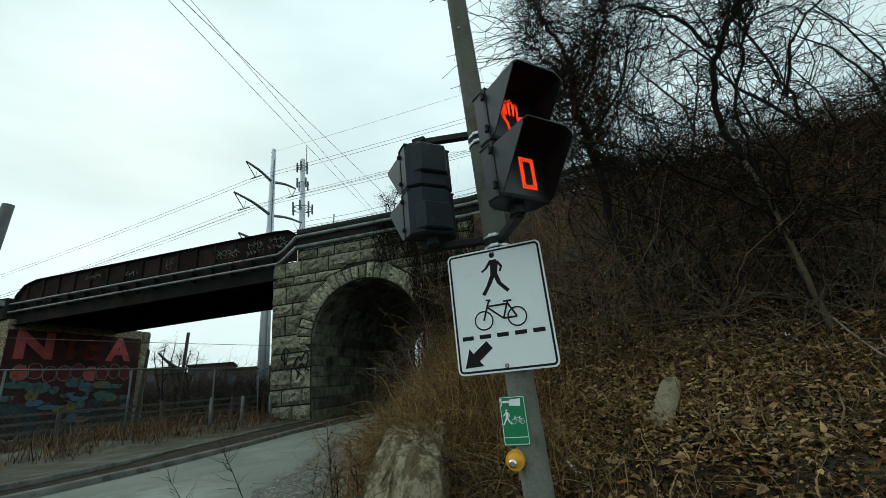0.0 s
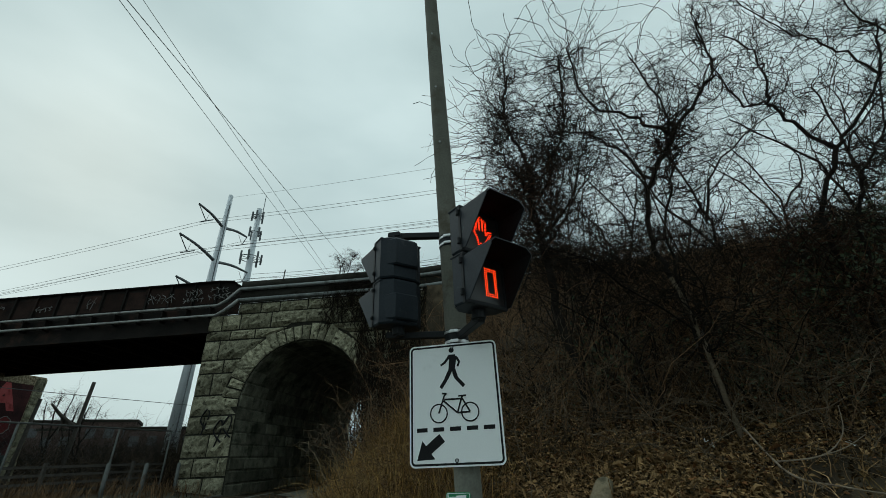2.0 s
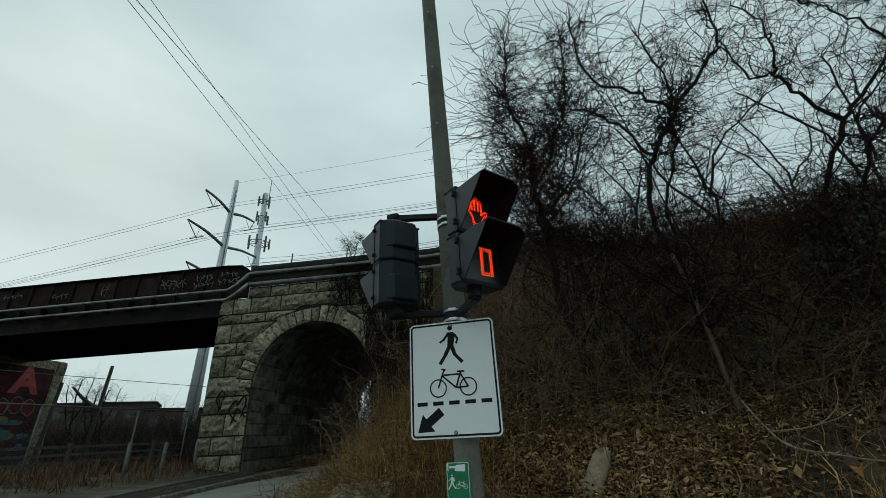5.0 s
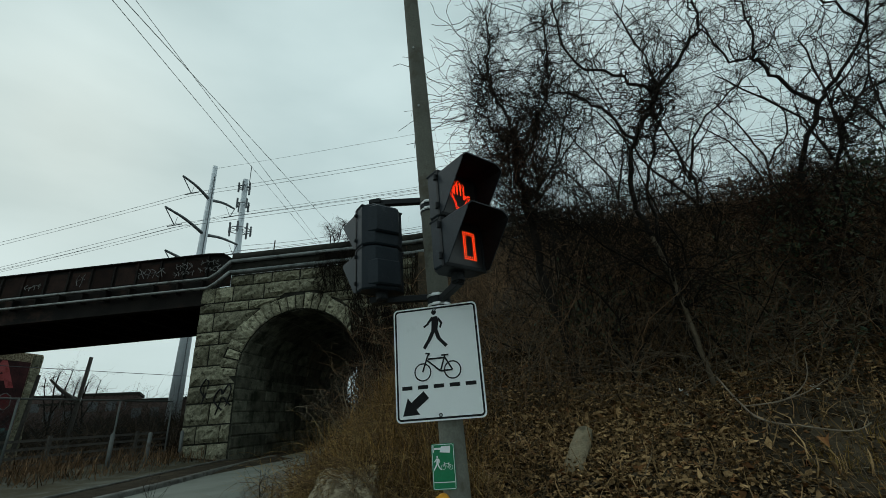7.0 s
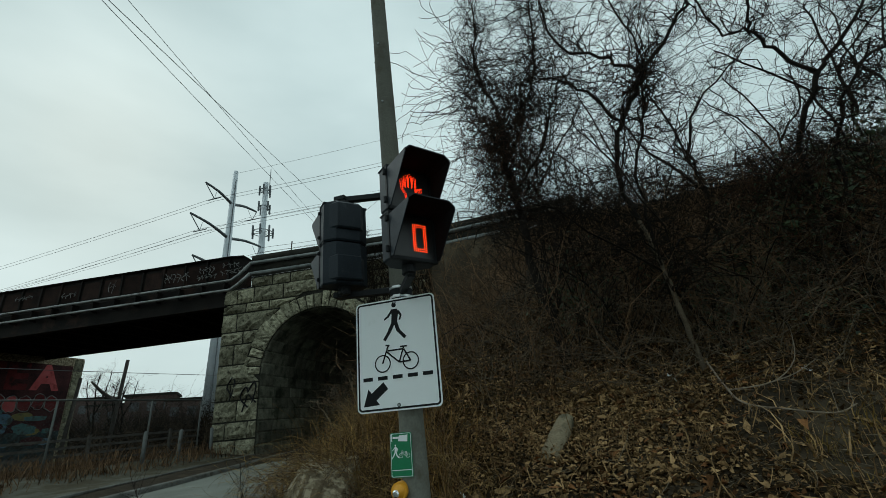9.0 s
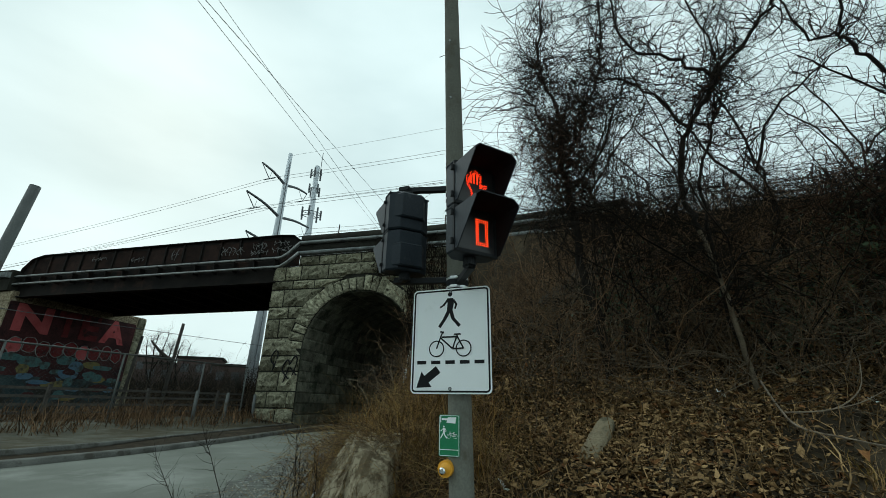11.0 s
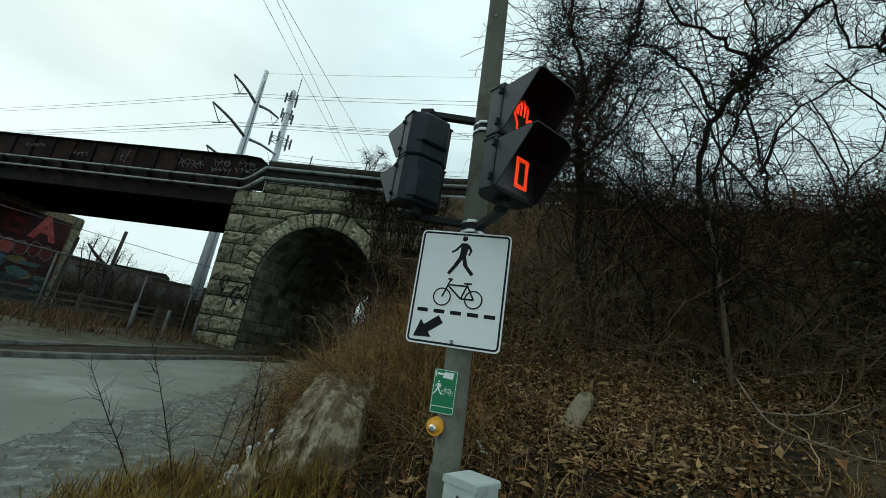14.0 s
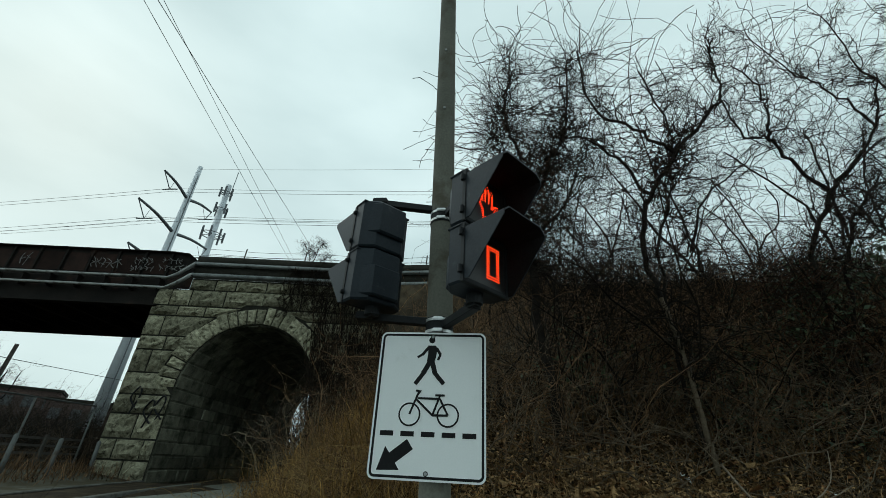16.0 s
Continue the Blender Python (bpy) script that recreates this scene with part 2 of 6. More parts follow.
    "paint_gold": material("paint_gold", (0.12, 0.10, 0.035), (0.22, 0.19, 0.08), 0.8, scale=1.6, fine=14, bump=0.2, stain=(0.06, 0.055, 0.04), stain_scale=1.6, stain_at=0.56),
    "verge": material("verge_grit", (0.05, 0.048, 0.036), (0.115, 0.112, 0.088), 0.92, scale=1.5, fine=40, bump=0.6, stain=(0.06, 0.05, 0.032), stain_scale=1.1, stain_at=0.52),
    "grit": material("loose_grit", (0.13, 0.13, 0.112), (0.28, 0.28, 0.25), 0.92, scale=20, fine=80, bump=0.2, spread=0.4),
    "straw_pale": material("pale_straw", (0.14, 0.088, 0.034), (0.36, 0.25, 0.11), 0.9, scale=1.6, fine=30, bump=0.0, spread=0.5),
    "ivy": material("ivy_green", (0.02, 0.034, 0.015), (0.055, 0.085, 0.036), 0.6, scale=3, fine=40, bump=0.1, spread=0.5),
    "led": glow("led_orange", (1.0, 0.035, 0.006), 2.2),
    "led2": glow("led_amber", (1.0, 0.055, 0.008), 2.4),
}


# ---- mesh helpers ----
def group_at(name, m, label, category, group="", kind=""):
    ob = new(name)
    ob.matrix_world = m
    ob.empty_display_size = 0.1
    return tagged(ob, label, category, group, kind)


def mesh_of(bm, name):
    me = bpy.data.meshes.new(name)
    bm.to_mesh(me)
    bm.free()
    return me


def part(name, data, mat, parent=None, label="", m=None, smooth=False):
    """Links a bmesh or mesh as one object under a thing."""
    me = data if isinstance(data, bpy.types.Mesh) else mesh_of(data, name)
    if mat is not None and not me.materials:
        me.materials.append(M[mat])
    if smooth:
        me.polygons.foreach_set("use_smooth", [True] * len(me.polygons))
    ob = new(name, me)
    if parent is not None:
        ob.parent = parent
    if m is not None:
        ob.matrix_local = m
    if label:
        ob["label"] = label
    return ob


def raw(verts, faces):
    me = bpy.data.meshes.new("m")
    me.from_pydata([tuple(v) for v in verts], [], [tuple(f) for f in faces])
    me.update()
    return me


def box(x0, x1, y0, y1, z0, z1, bevel=0.0):
    bm = bmesh.new()
    bmesh.ops.create_cube(bm, size=1.0, matrix=Matrix.Translation(((x0 + x1) / 2, (y0 + y1) / 2, (z0 + z1) / 2)) @ Matrix.Diagonal((abs(x1 - x0), abs(y1 - y0), abs(z1 - z0), 1)))
    if bevel:
        bmesh.ops.bevel(bm, geom=bm.edges[:], offset=bevel, segments=2, affect="EDGES")
    return bm


def cyl(p0, p1, r0, r1=None, n=16):
    bm = bmesh.new()
    p0, p1 = Vector(p0), Vector(p1)
    d = p1 - p0
    bmesh.ops.create_cone(bm, cap_ends=True, segments=n, radius1=r0, radius2=r0 if r1 is None else r1, depth=d.length,
                          matrix=Matrix.Translation((p0 + p1) / 2) @ d.to_track_quat("Z", "Y").to_matrix().to_4x4())
    return bm


def prism(poly, y0, y1):
    """A polygon in x and z, thick in y."""
    n = len(poly)
    vs = [(x, y0, z) for x, z in poly] + [(x, y1, z) for x, z in poly]
    fs = [list(range(n)), list(range(2 * n - 1, n - 1, -1))] + [[i, i + n, (i + 1) % n + n, (i + 1) % n] for i in range(n)]
    bm = bmesh.new()
    bv = [bm.verts.new(v) for v in vs]
    for f in fs:
        bm.faces.new([bv[i] for i in f])
    bmesh.ops.recalc_face_normals(bm, faces=bm.faces)
    return bm


def join(*bms):
    out = bmesh.new()
    for b in bms:
        me = mesh_of(b, "tmp")
        out.from_mesh(me)
        bpy.data.meshes.remove(me)
    return out


def tubes(lines, sides=3):
    """Many tapered tubes in one mesh: each line is (points, radii)."""
    verts, faces, base = [], [], 0
    ang = np.arange(sides) * 2 * np.pi / sides
    ca, sa = np.cos(ang)[None, :, None], np.sin(ang)[None, :, None]
    for pts, rad in lines:
        pts = np.asarray(pts, float)
        k = len(pts)
        t = np.gradient(pts, axis=0)
        t /= np.linalg.norm(t, axis=1, keepdims=True) + 1e-9
        ref = np.array([0.31, 0.77, 0.55]) if abs(t[0, 0]) < 0.8 else np.array([0.1, 0.2, 0.97])
        u = np.cross(t, ref)
        u /= np.linalg.norm(u, axis=1, keepdims=True) + 1e-9
        v = np.cross(t, u)
        ring = pts[:, None, :] + np.asarray(rad, float)[:, None, None] * (ca * u[:, None, :] + sa * v[:, None, :])
        verts.append(ring.reshape(-1, 3))
        i = np.arange(k - 1)[:, None] * sides + base
        j = np.arange(sides)[None, :]
        jn = (j + 1) % sides
        faces.append(np.stack([i + j, i + jn, i + sides + jn, i + sides + j], -1).reshape(-1, 4))
        base += k * sides
    return from_arrays(np.concatenate(verts), np.concatenate(faces))


def from_arrays(v, f):
    me = bpy.data.meshes.new("m")
    k = f.shape[1]
    me.vertices.add(len(v))
    me.vertices.foreach_set("co", np.ascontiguousarray(v, dtype=np.float32).ravel())
    me.loops.add(f.size)
    me.loops.foreach_set("vertex_index", np.ascontiguousarray(f, dtype=np.int32).ravel())
    me.polygons.add(len(f))
    me.polygons.foreach_set("loop_start", np.arange(0, f.size, k, dtype=np.int32))
    me.polygons.foreach_set("loop_total", np.full(len(f), k, dtype=np.int32))
    me.update(calc_edges=True)
    me.validate()
    return me


def smooth_line(pts, n):
    """A polyline resampled with Catmull-Rom curves to n points a span."""
    p = np.array([pts[0]] + list(pts) + [pts[-1]], float)
    out = []
    for i in range(1, len(p) - 2):
        for t in np.linspace(0, 1, n, endpoint=False):
            a, b, c, d = p[i - 1], p[i], p[i + 1], p[i + 2]
            out.append(0.5 * (2 * b + (c - a) * t + (2 * a - 5 * b + 4 * c - d) * t * t + (3 * b - a - 3 * c + d) * t ** 3))
    return np.array(out + [p[-2]])


# ---- the lie of the land ----
BRIDGE = Matrix.Translation((-17.2, 18.5, 0)) @ pose(0, 0, 0, 0, 0, 7)
CB, SB = math.cos(radians(7)), math.sin(radians(7))


def to_bridge(x, y):
    return (x + 17.2) * CB + (y - 18.5) * SB, -(x + 17.2) * SB + (y - 18.5) * CB


def land(x, y):
    """Height of the ground, for arrays: flat road land, a railway bank that climbs to the right, a verge beyond the kerb."""
    x, y = np.asarray(x, float), np.asarray(y, float)
    s, off = to_bridge(x, y)
    u = np.maximum(y - 2.1, -3.0)
    rise = 0.15 + 0.47 * u + 0.004 * np.maximum(u, 0) ** 2
    side = 0.92 * ((x + 1.9) * 0.929 + (y - 2.4) * 0.375)
    side = np.where(side > 0, side, 0)
    k = 0.5
    h = np.clip(0.5 + 0.5 * (side - rise) / k, 0, 1)
    bank = side * (1 - h) + rise * h - k * h * (1 - h)
    bank = np.clip(bank, 0.0, 9.6)
    bend = np.where(s > 12, 0.16 * (s - 12), 0)
    crest = np.clip((s - 9.3) / 0.5, 0, 1) * 9.6
    bank = np.where(off > 0.3, np.where(off < 40, crest, 0), np.where(s < 9.0, np.minimum(bank, 4.0 * np.clip(-off - 0.0, 0, 1)), bank))
    bank = np.where(off > -bend - 0.5, np.maximum(bank, crest * (s > 12)), bank)
    verge = 0.12 + 0.34 * np.clip((-14.6 - x) / 3.0, 0, 1)
    left = np.where((x < -11.2) & (off < -0.3), verge * np.clip((-11.2 - x) / 1.0, 0, 1), 0)
    bumps = 0.05 * np.sin(1.7 * x + 0.6) * np.sin(1.3 * y) + 0.03 * np.sin(4.1 * x) * np.sin(3.7 * y + 1)
    return bank + left + bumps * np.clip(bank, 0, 1)


gx = np.concatenate([[-1500, -600, -250, -120], np.arange(-70, -20, 2.5), np.arange(-20, 12, 0.25), np.arange(12, 45, 1.5), [60, 120, 300, 700, 1500]])
gy = np.concatenate([[-1500, -500, -150, -60, -25, -12, -6], np.arange(-3, 24, 0.25), np.arange(24, 70, 2.5), [90, 150, 300, 700, 1500]])
GX, GY = np.meshgrid(gx, gy)
GZ = land(GX, GY)
idx = np.arange(GX.size).reshape(GX.shape)
ground = part("ground", from_arrays(np.stack([GX, GY, GZ], -1).reshape(-1, 3),
              np.stack([idx[:-1, :-1], idx[:-1, 1:], idx[1:, 1:], idx[1:, :-1]], -1).reshape(-1, 4)), "soil", smooth=True)
tagged(ground, "bare brown soil of the roadside and railway bank", "ground", kind="structure")


def strip(left, right, n, lift, cross=8, jag=0.0):
    """A sheet between two edge lines; jag frays the second."""
    a, b = smooth_line(left, n), smooth_line(right, n)
    q = np.arange(len(b))
    b = b + jag * np.stack([np.sin(q * 1.1) + 0.7 * np.sin(q * 0.43 + 1) + 0.4 * np.sin(q * 2.3), 0 * q], -1)
    t = np.linspace(0, 1, cross + 1)[None, :, None]
    v = a[:, None, :] * (1 - t) + b[:, None, :] * t
    z = np.zeros(v.shape[:2])
    i = np.arange(v.shape[0] * v.shape[1]).reshape(v.shape[:2])
    return from_arrays(np.concatenate([v, (z + lift)[..., None]], -1).reshape(-1, 3), np.stack([i[:-1, :-1], i[1:, :-1], i[1:, 1:], i[:-1, 1:]], -1).reshape(-1, 4))


ROAD_L = [(-8.5, -40), (-9.3, -10), (-9.75, 0), (-9.8, 6.3), (-10.2, 9), (-10.8, 11.6), (-11.8, 15), (-13.0, 20), (-15.2, 38), (-19, 80)]
ROAD_R = [(-0.8, -40), (-1.6, -10), (-3.3, 0), (-4.6, 4.2), (-6.0, 7.6), (-7.6, 10.8), (-8.7, 14), (-9.4, 19), (-11.5, 38), (-14, 80)]
EDGE_R = [(3.4, -40), (3.2, -10), (2.6, 0), (-1.2, 2.0), (-3.0, 5.2), (-5.0, 9.4), (-7.2, 14.4), (-9.2, 19), (-11.3, 38), (-13.8, 80)]
tagged(part("road", strip(ROAD_L, ROAD_R, 24, 0.010, 10, 0.08), "asphalt"), "worn pale grey asphalt road curving under the arch", "road", kind="structure")
tagged(part("shoulder", strip([(x - 1.2, y) for x, y in ROAD_R], EDGE_R, 10, 0.006), "shoulder"), "broken gravel shoulder with patches of old ice", "shoulder", kind="structure")


def kerb_run(line, w, h, n=8):
    p = smooth_line(line, n)
    t = np.gradient(p, axis=0)
    t /= np.linalg.norm(t, axis=1, keepdims=True)
    side = np.stack([-t[:, 1], t[:, 0]], -1)
    prof = [(0, 0.0), (0.02, h - 0.02), (0.05, h), (w, h), (w, 0.0)]
    v = np.stack([np.concatenate([p + side * a, np.full((len(p), 1), z)], -1) for a, z in prof], 1)
    i = np.arange(v.shape[0] * v.shape[1]).reshape(v.shape[:2])
    return from_arrays(v.reshape(-1, 3), np.stack([i[:-1, :-1], i[:-1, 1:], i[1:, 1:], i[1:, :-1]], -1).reshape(-1, 4))


tagged(part("kerb", kerb_run(ROAD_L[1:8], 0.28, 0.13), "kerb"), "weathered concrete kerb along the road", "kerb", kind="structure")
WALK_B = [(x - 1.6 - 0.1 * i, y) for i, (x, y) in enumerate(ROAD_L[1:8])]
tagged(part("pavement_edging", kerb_run(WALK_B, 0.18, 0.17), "kerb"), "low concrete edging behind the kerb", "edging", kind="structure")


wb = smooth_line(WALK_B, 6)
cols = np.linspace(0, 1, 9)
vx = wb[:, None, 0] * (1 - cols) + (-17.6 + 0.15 * np.sin(wb[:, None, 1] * 2.1)) * cols
vy = np.repeat(wb[:, 1:2], 9, 1)
vi = np.arange(vx.size).reshape(vx.shape)
tagged(part("verge", from_arrays(np.stack([vx, vy, land(vx, vy) + 0.02], -1).reshape(-1, 3), np.stack([vi[:-1, :-1], vi[1:, :-1], vi[1:, 1:], vi[:-1, 1:]], -1).reshape(-1, 4)), "verge", smooth=True), "gritty grey trodden verge behind the kerb", "verge", kind="structure")


# ---- railway bridge: stone arch, girder span, far abutment ----
bridge = group_at("railway_bridge", BRIDGE, "old railway bridge of rock-faced limestone with a dark riveted girder span", "bridge")
ARC_S, ARC_Z, ARC_R, RING = 5.55, 4.0, 3.25, 0.95
WALL_END = 32.0

# core of the wall with the vault cut through it
arc = [(ARC_S - ARC_R * math.cos(a), ARC_Z + ARC_R * math.sin(a)) for a in np.linspace(0, math.pi, 25)]
hole = [(ARC_S - ARC_R, -0.4)] + arc + [(ARC_S + ARC_R, -0.4)]
LEN = 18.0


def quad(b, pts):
    b.faces.new([b.verts.new(p) for p in pts])


wall_core = bmesh.new()
for y in (0.0, LEN):
    quad(wall_core, [(-0.2, y, -0.4), (ARC_S - ARC_R, y, -0.4), (ARC_S - ARC_R, y, 8.95), (-0.2, y, 8.95)])
    quad(wall_core, [(ARC_S + ARC_R, y, -0.4), (WALL_END, y, -0.4), (WALL_END, y, 9.6), (ARC_S + ARC_R, y, 9.6)])
    for (a, za), (b_, zb) in zip(arc[:-1], arc[1:]):
        quad(wall_core, [(a, y, za), (b_, y, zb), (b_, y, 8.95 if b_ < 2.4 else 9.6), (a, y, 8.95 if a < 2.4 else 9.6)])
quad(wall_core, [(1.4, 0, 8.95), (2.4, 0, 8.95), (2.4, 0, 9.6), (1.4, 0, 9.6)])
quad(wall_core, [(-0.2, 0, -0.4), (-0.2, LEN, -0.4), (-0.2, LEN, 8.95), (-0.2, 0, 8.95)])
quad(wall_core, [(-0.2, 0, 8.95), (1.4, 0, 8.95), (1.4, LEN, 8.95), (-0.2, LEN, 8.95)])
quad(wall_core, [(1.4, 0, 8.95), (1.4, LEN, 8.95), (1.4, LEN, 9.6), (1.4, 0, 9.6)])
quad(wall_core, [(1.4, 0, 9.6), (WALL_END, 0, 9.6), (WALL_END, LEN, 9.6), (1.4, LEN, 9.6)])
wall = part("wall", wall_core, "mortar", bridge, "mortar bed of the stone arch")
vault_bm = bmesh.new()
for (a, za), (b_, zb) in zip(hole[:-1], hole[1:]):
    quad(vault_bm, [(a, 0, za), (b_, 0, zb), (b_, LEN, zb), (a, LEN, za)])
part("vault", vault_bm, "tunnel", bridge, "dark stone vault")

rng = np.random.default_rng(5)
vault_ob = bpy.data.objects["vault"]
WALL_H = ARC_Z + 0.4
ARC_L = ARC_R * math.pi


def vault_at(u, y, lift):
    """A point on the lining: u runs up the near wall and on over the crown."""
    if u < WALL_H:
        return (ARC_S - ARC_R + lift, y, -0.4 + u)
    a = (u - WALL_H) / ARC_R
    return (ARC_S - (ARC_R - lift) * math.cos(a), y, ARC_Z + (ARC_R - lift) * math.sin(a))


u_joints = list(np.linspace(0.4, WALL_H, 8)) + list(np.linspace(WALL_H, WALL_H + ARC_L * 0.62, 11)[1:])
for k, (u0, u1) in enumerate(zip(u_joints[:-1], u_joints[1:])):
    y = 0.05
    while y < 11.5:
        ln = rng.uniform(0.8, 1.7)
        lift = rng.uniform(0.02, 0.06)
        g = 0.025
        rim = [vault_at(u0 + g, y + g, 0.004), vault_at(u1 - g, y + g, 0.004), vault_at(u1 - g, y + ln - g, 0.004), vault_at(u0 + g, y + ln - g, 0.004)]
        g = 0.07
        top = [vault_at(u0 + g, y + g, lift), vault_at(u1 - g, y + g, lift * rng.uniform(0.6, 1.2)), vault_at(u1 - g, y + ln - g, lift), vault_at(u0 + g, y + ln - g, lift * rng.uniform(0.6, 1.2))]
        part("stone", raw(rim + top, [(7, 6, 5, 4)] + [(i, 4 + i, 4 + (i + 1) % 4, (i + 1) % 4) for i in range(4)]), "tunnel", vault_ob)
        y += ln


def rock_stone(c, depth, rough, gap=0.022):
    """A rock-faced block from four corners (s, z) in order: bottom left, bottom right, top right, top left."""
    c = np.array(c, float)
    mid = c.mean(0)
    c = mid + (c - mid) * (1 - gap / np.maximum(np.abs(c - mid), 0.08).clip(0.08))
    nu, nv = 6, 4
    vs, fs = [], []
    u, v = np.linspace(0, 1, nu + 1), np.linspace(0, 1, nv + 1)
    for jv, b in enumerate(v):
        for iu, a in enumerate(u):
            q = c[0] * (1 - a) * (1 - b) + c[1] * a * (1 - b) + c[2] * a * b + c[3] * (1 - a) * b
            inner = 0 < iu < nu and 0 < jv < nv
            out = depth + (rng.uniform(0.1, 1.0) ** 0.8 * rough if inner else rng.uniform(-0.02, 0.01))
            vs.append((q[0], -out, q[1]))
    w = nu + 1
    for j in range(nv):
        for i in range(nu):
            fs.append((j * w + i, j * w + i + 1, (j + 1) * w + i + 1, (j + 1) * w + i))
    rim = list(range(nu + 1)) + [j * w + nu for j in range(1, nv + 1)] + [nv * w + i for i in range(nu - 1, -1, -1)] + [j * w for j in range(nv - 1, 0, -1)]
    n0 = len(vs)
    for r in rim:
        vs.append((vs[r][0], 0.01, vs[r][2]))
    for k in range(len(rim)):
        k2 = (k + 1) % len(rim)
        fs.append((rim[k2], rim[k], n0 + k, n0 + k2))
    return raw(vs, fs)


COURSES = [-0.1, 0.9, 1.75, 2.8, 3.65, 4.65, 5.75, 6.45, 7.5, 8.05, 8.95, 9.55]
for ci, (z0, z1) in enumerate(zip(COURSES[:-1], COURSES[1:])):
    R2 = ARC_R + RING

    def lim(z, sign):
        if z < ARC_Z:
            return ARC_S + sign * ARC_R
        h2 = R2 * R2 - (z - ARC_Z) ** 2
        return ARC_S + sign * math.sqrt(h2) if h2 > 0 else ARC_S
    if z0 - ARC_Z < R2 < z1 - ARC_Z:
        half = R2 * 0.42
        zc = ARC_Z + R2 + 0.03
        for s0_, s1_ in ((ARC_S - half, ARC_S - 0.1), (ARC_S - 0.1, ARC_S + half)):
            if z1 - zc > 0.12:
                part("stone", rock_stone([(s0_, zc), (s1_, zc), (s1_, z1), (s0_, z1)], 0.05, 0.2, 0.02), "stone", wall)
    spans = []
    s_left = -0.22 if z1 < 9.2 else 1.4
    if z1 - ARC_Z > R2 and z0 - ARC_Z > R2:
        spans.append(((s_left, s_left), (15.0, 15.0)))
    else:
        spans.append(((s_left, s_left), (lim(z0, -1), lim(z1, -1))))
        spans.append(((lim(z0, 1), lim(z1, 1)), (14.0, 14.0)))
    for (a0, a1), (b0, b1) in spans:
        length = max(b0 - a0, b1 - a1)
        if length < 0.15:
            continue
        lo, hi = max(a0, a1), min(b0, b1)
        joints, pos = [], lo + (0.85 if ci % 2 else 1.35) * rng.uniform(0.9, 1.1)
        while pos < hi - 0.45:
            joints.append(pos)
            pos += rng.uniform(0.95, 2.0)
        edges = [(a0, a1)] + [(q, q) for q in joints] + [(b0, b1)]
        for (l0, l1), (r0_, r1_) in zip(edges[:-1], edges[1:]):
            part("stone", rock_stone([(l0, z0), (r0_, z0), (r1_, z1), (l1, z1)], 0.05, 0.24, 0.04), "stone", wall)
NV = 25
for k in range(NV):
    a0, a1 = math.pi * k / NV, math.pi * (k + 1) / NV
    ro = ARC_R + RING * rng.uniform(0.86, 1.1)
    cs = [(ARC_S - ro * math.cos(a0), ARC_Z + ro * math.sin(a0)), (ARC_S - ARC_R * math.cos(a0), ARC_Z + ARC_R * math.sin(a0)),
          (ARC_S - ARC_R * math.cos(a1), ARC_Z + ARC_R * math.sin(a1)), (ARC_S - ro * math.cos(a1), ARC_Z + ro * math.sin(a1))]
    part("voussoir", rock_stone(cs, 0.09, 0.12, 0.036), "stone", wall)


def run(line, half_w, half_h, bend=0.0):
    """A square bar along points (s, off, z) of the bridge."""
    p = np.array(line, float)
    t = np.gradient(p, axis=0)
    t /= np.linalg.norm(t, axis=1, keepdims=True)
    n_ = np.stack([-t[:, 1], t[:, 0], np.zeros(len(p))], -1)
    n_ /= np.linalg.norm(n_, axis=1, keepdims=True)
    up = np.cross(t, n_)
    up = np.where(up[:, 2:3] < 0, -up, up)
    cs = [(-1, -1), (1, -1), (1, 1), (-1, 1)]
    v = np.stack([p + n_ * half_w * a + up * half_h * b for a, b in cs], 1)
    k = len(p)
    i = np.arange(k * 4).reshape(k, 4)
    f = [np.stack([i[:-1, j], i[:-1, (j + 1) % 4], i[1:, (j + 1) % 4], i[1:, j]], -1) for j in range(4)]
    f += [i[:1, ::-1], i[-1:, :]]
    return from_arrays(v.reshape(-1, 3), np.concatenate(f))


def crest_line(z, out, far=40):
    return [(s, -out - (0.16 * (s - 12) if s > 12 else 0), z) for s in (1.4, 4, 8, 12, 16, 20, 24, 28, 34, 40) if s <= far]


part("moulding", run(crest_line(9.72, 0.12, 16), 0.2, 0.085), "cornice", bridge, "pale weathered stone moulding")
part("frieze", run(crest_line(10.04, 0.0, 20), 0.14, 0.25), "mortar", bridge)
part("moulding", run(crest_line(10.36, 0.14, 20), 0.22, 0.075), "cornice", bridge, "pale weathered stone moulding")
part("coping", run(crest_line(10.66, 0.0, 20), 0.16, 0.21), "mortar", bridge, "dark parapet coping")
for k, s in enumerate((3.6, 7.0, 10.4, 13.8, 17.2)):
    o = 0.3 if s < 12 else 0.3 - 0.16 * (s - 12)
    part("rail_post", cyl((s, o, 10.6), (s + 0.05, o, 11.65), 0.035, n=8), "wood", bridge)
for z in (11.2, 11.5):
    part("rail_wire", tubes([(np.array([(s, 0.3 - (0.16 * (s - 12) if s > 12 else 0), z + 0.04 * math.sin(s)) for s in np.linspace(1.6, 30, 40)]), np.full(40, 0.012))]), "wire", bridge)

rail = group_at("trackside_rail", BRIDGE, "low weathered guard rail along the top of the bank", "rail")
far_s = [16, 20, 24, 28, 34, 40]
for z in (10.1, 10.6):
    part("rail_bar", run([(s, -0.16 * (s - 12), z) for s in far_s], 0.02, 0.025), "wood", rail)
for k in range(7):
    s = 17 + 3.6 * k
    part("post", box(s - 0.05, s + 0.05, -0.16 * (s - 12), -0.16 * (s - 12) + 0.1, 9.3, 10.95), "wood", rail)

